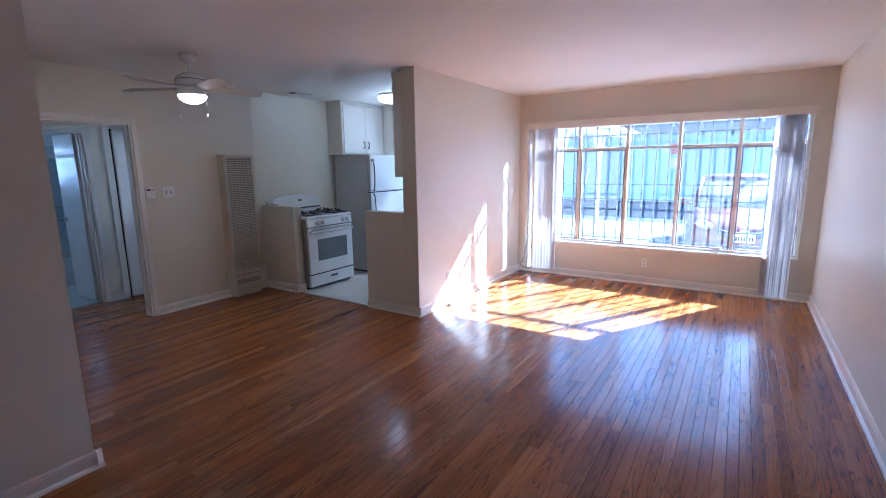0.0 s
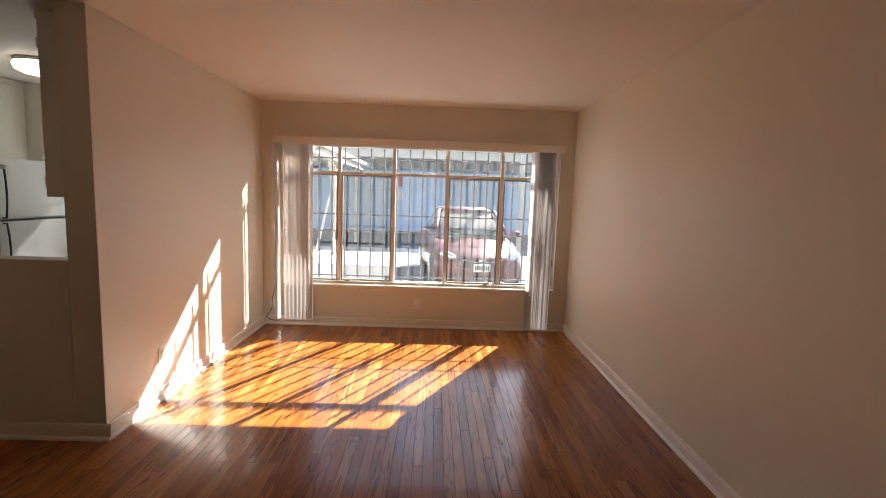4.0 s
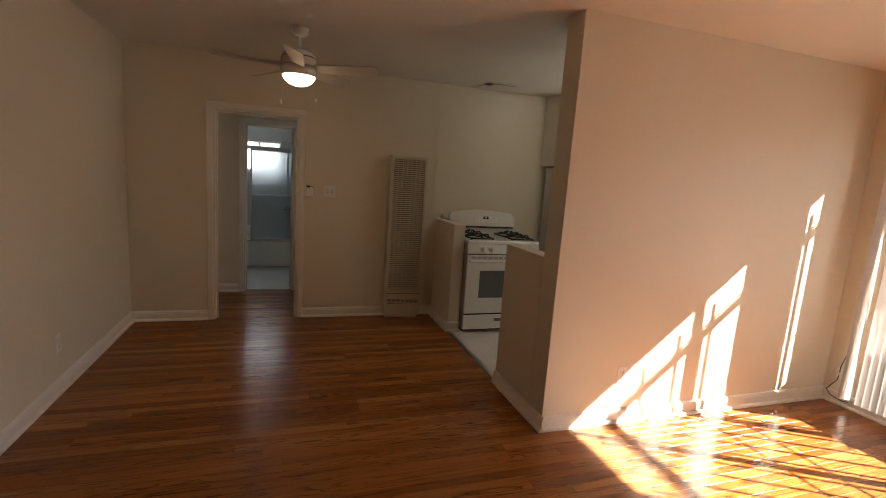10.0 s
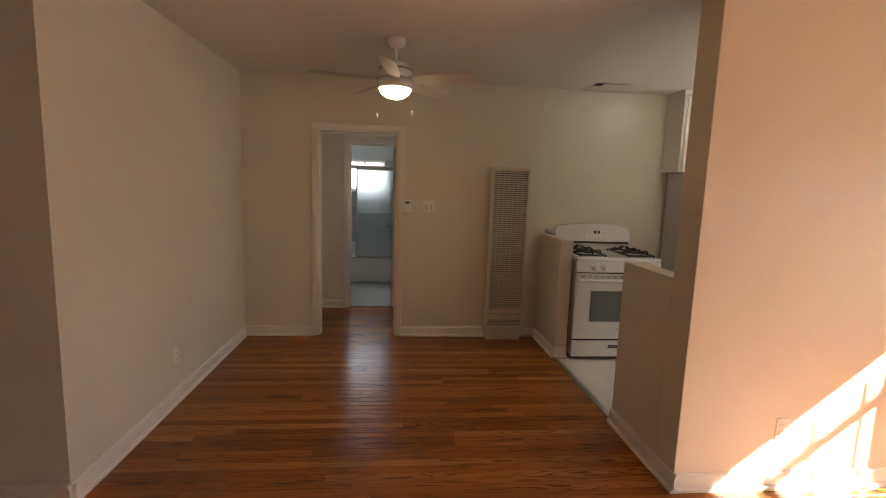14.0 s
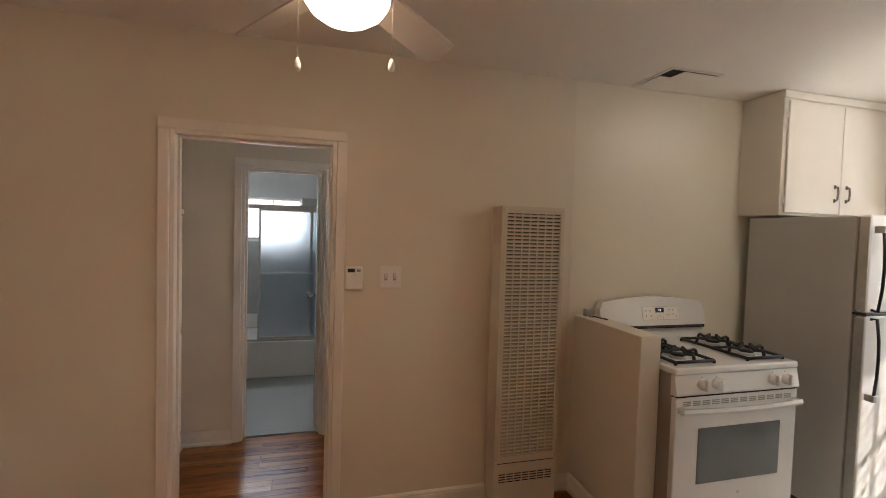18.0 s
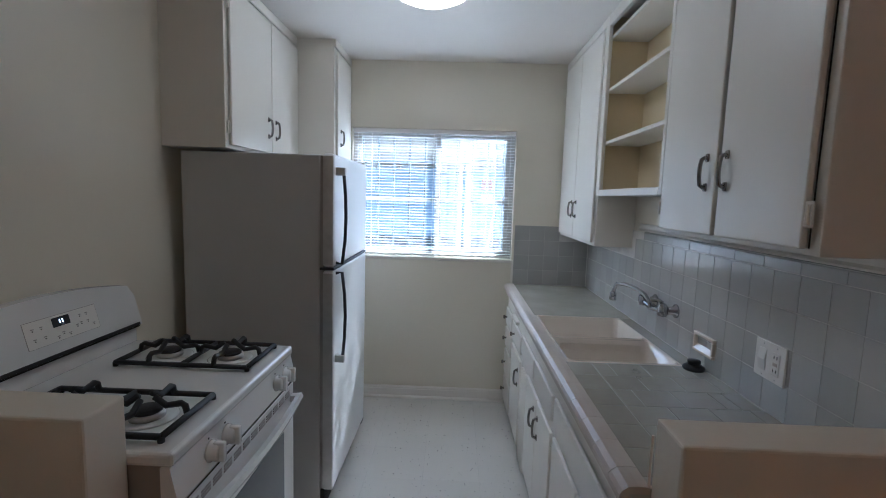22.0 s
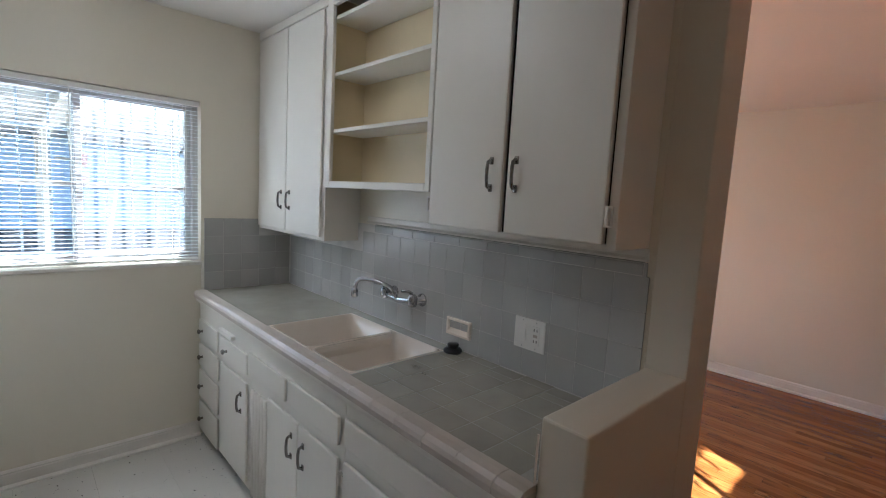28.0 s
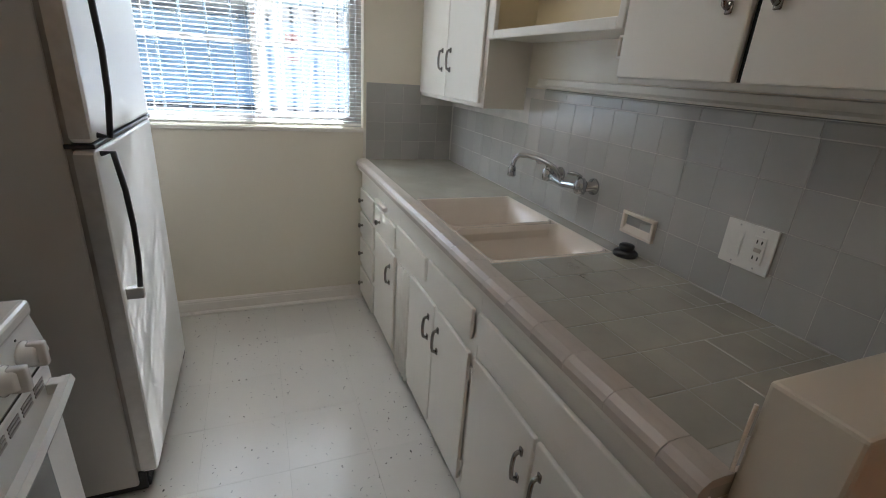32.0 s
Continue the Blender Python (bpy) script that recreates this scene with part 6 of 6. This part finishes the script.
def garage_row():
    y = 22.9
    g = thing("garage_row", "long pale blue garage row with beige eaves across the yard", "garage", at=(-2, y, ZG))
    part("wall", boxed(-26, 24, y, y + 0.25, ZG, 2.72), BLUE_PAINT, g, "pale blue painted wall")
    panel = mesh_of(boxed(-1.17, 1.17, -0.03, 0.001, 0.02, 2.55, 0.006, 1), BLUE_PAINT)
    rail = mesh_of(boxed(-1.15, 1.15, -0.042, -0.031, -0.012, 0.012), BLUE_PAINT)
    for i in range(-7, 8):
        x = -1.3 + i * 2.48
        d = piece("garage_door", panel, g, (x, y, ZG))
        for z in (0.6, 1.2, 1.8):
            ob = new("panel_rail", rail)
            ob.parent, ob.location = d, (0, 0, z)
    part("base_strip", boxed(-26, 24, y - 0.045, y - 0.001, ZG, ZG + 0.12), TYRE, g, "dark base strip")
    part("soffit", extrude(bmesh.new(), [(20.5, 3.02), (20.5, 3.10), (22.9, 2.80), (22.9, 2.72)], "x", -26, 24), POST_PAINT, g)
    part("fascia", boxed(-26, 24, 20.40, 20.50, 2.98, 3.45), BEIGE_PAINT, g, "beige fascia board")
    part("roof", extrude(bmesh.new(), [(20.35, 3.45), (20.35, 3.52), (29.0, 4.55), (29.0, 4.45)], "x", -26, 24), ROOFING, g)
    rafter = mesh_of(extrude(bmesh.new(), [(20.5, 2.90), (20.5, 3.02), (22.9, 2.72), (22.9, 2.60)], "x", -0.05, 0.05), POST_PAINT)
    for i in range(-12, 13):
        piece("rafter", rafter, g, (-0.4 + i * 0.95, 0, 0))
    for x in (-2.75, 0.45, 3.0):
        part("vent_cover", boxed(x - 0.3, x + 0.3, y - 0.045, y - 0.029, 2.02, 2.12, 0.004), POST_PAINT, g)
    s = thing("warning_sign", "red and white warning sign on the garage wall", "sign", at=(-2.35, y - 0.05, 1.9))
    part("board", boxed(-2.66, -2.22, y - 0.046, y - 0.040, 1.86, 2.32, 0.003), SIGN_RED, s, "red sign board")
    part("lower_board", boxed(-2.68, -2.18, y - 0.046, y - 0.040, 1.28, 1.70, 0.003), PLASTIC_WHITE, s, "white sign board")
    for i in range(4):
        part("line", boxed(-2.64, -2.22, y - 0.048, y - 0.045, 1.34 + i * 0.09, 1.37 + i * 0.09), SIGN_RED, s)


garage_row()


def carport(label, posts, roof, z):
    """Posts with knee braces under a beam and a flat roof."""
    c = thing("carport", label, "carport", at=(posts[0][0], posts[0][1], ZG))
    for x, y in posts:
        part("post", boxed(x - 0.055, x + 0.055, y - 0.055, y + 0.055, ZG, z - 0.18, 0.006, 1), POST_PAINT, c)
        for s in (-1, 1):
            bm = bmesh.new()
            rod(bm, (x, y + 0.045 * s, z - 1.0), (x, y + 0.62 * s, z - 0.2), 0.042, 4)
            part("knee_brace", bm, POST_PAINT, c)
    xs = [p[0] for p in posts]
    ys = [p[1] for p in posts]
    part("beam", boxed(min(xs) - 0.06, max(xs) + 0.06, min(ys) - 0.7, max(ys) + 0.7, z - 0.18, z, 0.006, 1), POST_PAINT, c)
    part("roof", boxed(*roof, z + 0.0, z + 0.12), ROOFING, c)
    part("roof_edge", boxed(roof[0], roof[1], roof[2] - 0.03, roof[2], z - 0.1, z + 0.14), BEIGE_PAINT, c)
    return c


carport("low carport on weathered white posts with knee braces", ((-3.5, 11.0), (-3.62, 14.9), (-3.6, 18.6)), (-9.5, -3.35, 10.3, 20.2), 2.55)
pole = tagged(link("yard_post", boxed(1.56, 1.68, 13.94, 14.06, ZG, 3.4, 0.008, 1), POST_PAINT), "slim weathered white post standing in the yard", "post")
# the yard's sunlit patch, put in as a strip of paler ground
setting("apron", boxed(-14, 1.2, 13.0, 16.9, ZG - 0.02, ZG + 0.004), CONCRETE, "pale concrete strip painting the sunlit patch of the yard", "pavement")


def car():
    """A red hatchback nose-on to the window, built from cross sections along its length."""
    c = thing("car", "red hatchback car parked nose towards the window", "car", at=(0.2, 11.8, ZG))
    turn = Matrix.Translation((0.20, 9.85, ZG)) @ Euler((0, 0, radians(6))).to_matrix().to_4x4()

    def hull(sections):
        bm, rings = bmesh.new(), []
        for y, pts in sections:
            full = pts + [(-x, z) for x, z in reversed(pts)]
            rings.append([bm.verts.new((x, y, z)) for x, z in full])
        for a, b in zip(rings, rings[1:]):
            k = len(a)
            for i in range(k):
                bm.faces.new((a[i], a[(i + 1) % k], b[(i + 1) % k], b[i]))
        bm.faces.new(rings[0]), bm.faces.new(rings[-1][::-1])
        bmesh.ops.recalc_face_normals(bm, faces=bm.faces)
        bmesh.ops.transform(bm, matrix=turn, verts=bm.verts)
        return bm
    low = [(0.0, (0.55, 0.30, 0.62, 0.60)), (0.12, (0.74, 0.22, 0.76, 0.70)), (0.5, (0.84, 0.20, 0.84, 0.82)), (1.05, (0.87, 0.20, 0.87, 0.93)), (1.5, (0.875, 0.2, 0.875, 0.97)), (3.2, (0.875, 0.2, 0.875, 0.99)), (3.95, (0.84, 0.25, 0.84, 1.0)), (4.15, (0.74, 0.35, 0.76, 0.9))]
    secs = []
    for y, (wb, zb, w, zt) in low:
        secs.append((y, [(0, zb), (wb * 0.9, zb), (wb, zb + 0.1), (w, zb + (zt - zb) * 0.55), (w * 0.97, zt - 0.06), (w * 0.80, zt), (0, zt + 0.03)]))
    part("body", hull(secs), RED_PAINT, c, smooth=True)
    top = [(1.05, 0.70, 0.94, 0.70, 0.98), (1.35, 0.73, 0.95, 0.66, 1.20), (1.85, 0.74, 0.95, 0.60, 1.50), (2.5, 0.74, 0.96, 0.60, 1.545), (3.3, 0.73, 0.97, 0.58, 1.50), (3.85, 0.72, 0.98, 0.56, 1.32), (4.1, 0.70, 0.98, 0.6, 1.05)]
    part("cabin_glass", hull([(y, [(0, za), (w, za), (wt, zt - 0.05), (wt * 0.85, zt - 0.008), (0, zt)]) for y, w, za, wt, zt in top]), CAR_GLASS, c, "dark car windows", True)
    part("roof", hull([(y, [(0, zt - 0.03), (wt * 0.98, zt - 0.04), (wt * 0.9, zt + 0.008), (0, zt + 0.018)]) for y, wt, zt in ((1.82, 0.60, 1.49), (2.5, 0.61, 1.545), (3.3, 0.59, 1.50), (3.8, 0.57, 1.36))]), RED_PAINT, c, smooth=True)

    def put(name, bm, mat, label="", smooth=False):
        bmesh.ops.transform(bm, matrix=turn, verts=bm.verts)
        return part(name, bm, mat, c, label, smooth)
    for s in (-1, 1):
        put("pillar", tube(bmesh.new(), [(0.76 * s, 1.02, 0.96), (0.70 * s, 1.4, 1.22), (0.61 * s, 1.85, 1.49)], 0.035, 8), RED_PAINT, smooth=True)
        bm = bmesh.new()
        bmesh.ops.create_uvsphere(bm, u_segments=16, v_segments=10, radius=1.0, matrix=Matrix.Translation((0.62 * s, 0.13, 0.70)) @ Euler((0, radians(-14 * s), radians(32 * s))).to_matrix().to_4x4() @ Matrix.Diagonal((0.17, 0.09, 0.075, 1)))
        put("headlight", bm, HEADLIGHT, "clear headlight", True)
        bm = bmesh.new()
        bmesh.ops.create_uvsphere(bm, u_segments=14, v_segments=10, radius=1.0, matrix=Matrix.Translation((0.98 * s, 1.35, 1.03)) @ Matrix.Diagonal((0.12, 0.07, 0.075, 1)))
        put("mirror", bm, RED_PAINT, "", True)
        put("mirror_arm", rod(bmesh.new(), (0.82 * s, 1.38, 0.97), (0.92 * s, 1.36, 1.0), 0.02, 8), BLACK_PLASTIC)
        for y in (0.78, 3.35):
            w = put("wheel", lathe(bmesh.new(), [(0.20, -0.02), (0.30, -0.03), (0.315, 0.0), (0.315, 0.16), (0.30, 0.19), (0.20, 0.18)], (0.70 * s if s > 0 else -0.86, y, 0.315), 28, "x"), TYRE, "black tyre", True)
            hub = lathe(bmesh.new(), [(0.19, -0.012), (0.17, -0.02), (0.05, -0.014), (0.001, -0.012)], (0.86 * s + 0.03 * s, y, 0.315), 20, "x")
            bmesh.ops.transform(hub, matrix=turn, verts=hub.verts)
            part("rim", hub, STEEL, w)
    put("grille", boxed(-0.36, 0.36, -0.012, 0.03, 0.50, 0.60, 0.01), BLACK_PLASTIC, "dark grille opening")
    put("chrome_bar", tube(bmesh.new(), [(-0.40, 0.005, 0.64), (-0.2, -0.02, 0.605), (0, -0.025, 0.60), (0.2, -0.02, 0.605), (0.40, 0.005, 0.64)], 0.012, 8), CHROME, "", True)
    bm = bmesh.new()
    bmesh.ops.create_uvsphere(bm, u_segments=16, v_segments=8, radius=1.0, matrix=Matrix.Translation((0, -0.03, 0.625)) @ Matrix.Diagonal((0.075, 0.012, 0.04, 1)))
    put("badge", bm, CHROME, "plain oval chrome badge", True)
    put("lower_grille", boxed(-0.50, 0.50, 0.0, 0.06, 0.30, 0.38, 0.02), BLACK_PLASTIC)
    plate = put("number_plate", boxed(-0.16, 0.16, -0.030, -0.018, 0.42, 0.575, 0.004), PLASTIC_WHITE, "white number plate")
    for i in range(7):
        bm = boxed(-0.135 + i * 0.04, -0.11 + i * 0.04, -0.0325, -0.0295, 0.455, 0.53)
        bmesh.ops.transform(bm, matrix=turn, verts=bm.verts)
        part("character_bar", bm, BAR, plate)
    for s in (-1, 1):
        put("wiper", tube(bmesh.new(), [(0.1 * s, 1.06, 1.0), (0.3 * s, 1.14, 1.06), (0.55 * s, 1.2, 1.1)], 0.01, 6), BLACK_PLASTIC)
    return c


car()

# stem leaning against the bars
lean = tagged(link("wood_stake", rod(bmesh.new(), (-3.3, 11.15, ZG), (-3.0, 11.6, 1.4), 0.03, 8, 0.02), POST_PAINT), "weathered wooden stake leaning beside the carport post", "stake")

# kitchen walls have their own cream gloss paint
setting("kitchen_paint_west", boxed(XB, XB + 0.001, 4.0, YN, 0.0, H), KITCHEN_WALL, "glossy pale cream kitchen wall", "wall")
setting("kitchen_paint_north", wall_with_holes(bmesh.new(), "x", YN - 0.002, YN, XB + 0.002, XK, 0.0, H, [KWIN]), KITCHEN_WALL, "glossy pale cream kitchen wall", "wall")
setting("kitchen_paint_east", boxed(XK - 0.002, XK, YP + 0.116, YN - 0.002, 0.9, H), KITCHEN_WALL, "glossy pale cream kitchen wall", "wall")


# ---- floors and tiled walls, piece by piece ----
def oak_floor():
    """Strip boards along y; those in the middle of the rooms are objects, the rest one mesh."""
    base = tagged(link("floor", boxed(XH - 0.06, XE + 0.1, YS - 0.1, YN + 0.02, -0.02, -0.0125), GAP_SHADE), "varnished reddish-brown oak strip floor with worn dark joints", "floor", kind="structure")
    rng = random.Random(7)
    w, lengths, shared = 0.0572, (0.4, 0.6, 0.7, 0.9, 1.1, 1.3, 1.6, 1.9), {}
    rows = []
    x = XH - 0.05
    while x < XE:
        if x < XB - 0.06:
            a, b = YH0 - 0.05, YH1 + 0.05
        elif x + w < XW - 0.14:
            a, b = YD - 0.1, YP + 0.002
        else:
            a, b = YS - 0.06, YN + 0.06
        y = a
        while y < b - 0.05:
            n = rng.choice(lengths)
            if b - y - n < 0.35:
                n = round(b - y, 3)
            rows.append((x, y, n))
            y += n
        x += w
    count = 0
    bm_loose = []
    for x, y, n in rows:
        near = (x > -2.9 and 1.0 < y < 6.6 and x < 0.8)
        if near and count < 300:
            if n not in shared:
                shared[n] = mesh_of(chamfered(w - 0.0009, n - 0.0008, 0.0125, 0.0010), OAK)
            piece("board", shared[n], base, (x, y, -0.0125 + rng.uniform(-0.0003, 0)))
            count += 1
        else:
            bm_loose.append((x, y, n))
    verts, faces = [], []
    for x, y, n in bm_loose:
        k, c, z = len(verts), 0.0010, rng.uniform(-0.0003, 0)
        sx, sy = w - 0.0009, n - 0.0008
        verts += [(x, y, -0.0125), (x + sx, y, -0.0125), (x + sx, y + sy, -0.0125), (x, y + sy, -0.0125)]
        verts += [(x, y, z - c), (x + sx, y, z - c), (x + sx, y + sy, z - c), (x, y + sy, z - c)]
        verts += [(x + c, y + c, z), (x + sx - c, y + c, z), (x + sx - c, y + sy - c, z), (x + c, y + sy - c, z)]
        for lo in (0, 4):
            faces += [(k + lo + i, k + lo + (i + 1) % 4, k + lo + 4 + (i + 1) % 4, k + lo + 4 + i) for i in range(4)]
        faces.append((k + 8, k + 9, k + 10, k + 11))
    me = bpy.data.meshes.new("boards")
    me.from_pydata(verts, [], faces)
    me.materials.append(OAK)
    rest = new("boards", me)
    rest.parent = base
    tagged(rest, kind="stuff")


def vinyl_floor():
    base = tagged(link("kitchen_floor", boxed(XB, XK, YP + 0.02, YN, -0.02, 0.0005), VINYL_BED), "pale vinyl tile kitchen floor with dark flecks", "floor", kind="structure")
    t = 0.305
    full = mesh_of(chamfered(t - 0.0005, t - 0.0005, 0.0035, 0.00015), VINYL)
    for i in range(8):
        for j in range(9):
            x0, y0 = -5.07 + i * t + 0.006, 4.315 - t + j * t
            sx, sy = min(t, XK - x0) - 0.0007, min(t, YN + 0.01 - y0) - 0.0007
            if sx < 0.02 or sy < 0.02:
                continue
            if y0 < YP + 0.03:
                y0, sy = YP + 0.03, sy - (YP + 0.03 - y0)
            whole = abs(sx - t) < 0.002 and abs(sy - t) < 0.002
            piece("tile", full if whole else mesh_of(chamfered(sx, sy, 0.0035, 0.0004), VINYL), base, (x0, y0, 0.0005))


def wall_tiles():
    t, g = 0.1065, 0.0017
    back = tagged(link("backsplash", boxed(XK - 0.0078, XK + 0.001, 4.19, YN, ZC - 0.003, 1.362), GROUT), "grey glazed tile backsplash with pale grout", "backsplash", kind="structure")
    part("side_bed", boxed(-3.285, XK - 0.0078, YN - 0.0078, YN + 0.001, ZC - 0.003, 1.305), GROUT, back)
    flat = chamfered(t - g, t - g, 0.006, 0.0006)
    bmesh.ops.transform(flat, matrix=Matrix(((0, 0, -1, 0), (1, 0, 0, 0), (0, -1, 0, 0), (0, 0, 0, 1))), verts=flat.verts)
    bmesh.ops.transform(flat, matrix=Matrix.Translation((0, 0, t - g)), verts=flat.verts)
    bmesh.ops.recalc_face_normals(flat, faces=flat.faces)
    me = mesh_of(flat, GREY_TILE)
    for r in range(4):
        for c in range(22):
            y, z = 4.172 + c * t, ZC + 0.002 + r * t
            if r == 3 and y > 5.60:
                continue
            piece("tile", me, back, (XK - 0.003, y, z))
    side = chamfered(t - g, t - g, 0.006, 0.0006)
    bmesh.ops.transform(side, matrix=Matrix(((1, 0, 0, 0), (0, 0, -1, 0), (0, 1, 0, 0), (0, 0, 0, 1))), verts=side.verts)
    bmesh.ops.recalc_face_normals(side, faces=side.faces)
    me = mesh_of(side, GREY_TILE)
    for r in range(4):
        for c in range(5):
            x, z = -3.283 + c * t, ZC + 0.002 + r * t
            if r == 3 and c > 2:
                continue
            piece("tile", me, back, (x, YN - 0.003, z))
    cap = [(XK - 0.002, 1.3245), (XK - 0.0092, 1.3245), (XK - 0.0095, 1.330), (XK - 0.0095, 1.356), (XK - 0.007, 1.362), (XK - 0.002, 1.364)]
    me = mesh_of(extrude(bmesh.new(), cap, "y", 0, 0.152 - g), GREY_TILE)
    for i in range(9):
        piece("cap_tile", me, back, (0, 4.192 + i * 0.152, 0))
    part("edge_strip", boxed(XK - 0.0085, XK + 0.001, 4.181, 4.190, ZC, 1.362, 0.003), GREY_TILE, back)
    part("edge_strip", boxed(-3.300, -3.286, YN - 0.010, YN + 0.001, ZC - 0.04, 1.07, 0.003), CABINET, back)


oak_floor()
vinyl_floor()
wall_tiles()

# small dark knots and dents in the oak boards
knot = mesh_of(lathe(bmesh.new(), [(0.011, 0), (0.010, 0.0008), (0.001, 0.0010)], (0, 0, 0), 10), plain("oak_knot", (0.035, 0.012, 0.005), 0.4))
for x, y, k in ((-2.71, 2.09, 1), (-3.19, 2.62, 0.7), (-4.61, 2.92, 0.7), (-3.39, 2.36, 0.6), (-2.99, 3.40, 0.6)):
    ob = piece("knot", knot, bpy.data.objects["floor"], (x, y, 0.0002))
    ob.scale = (0.55 * k, 1.6 * k, 1)
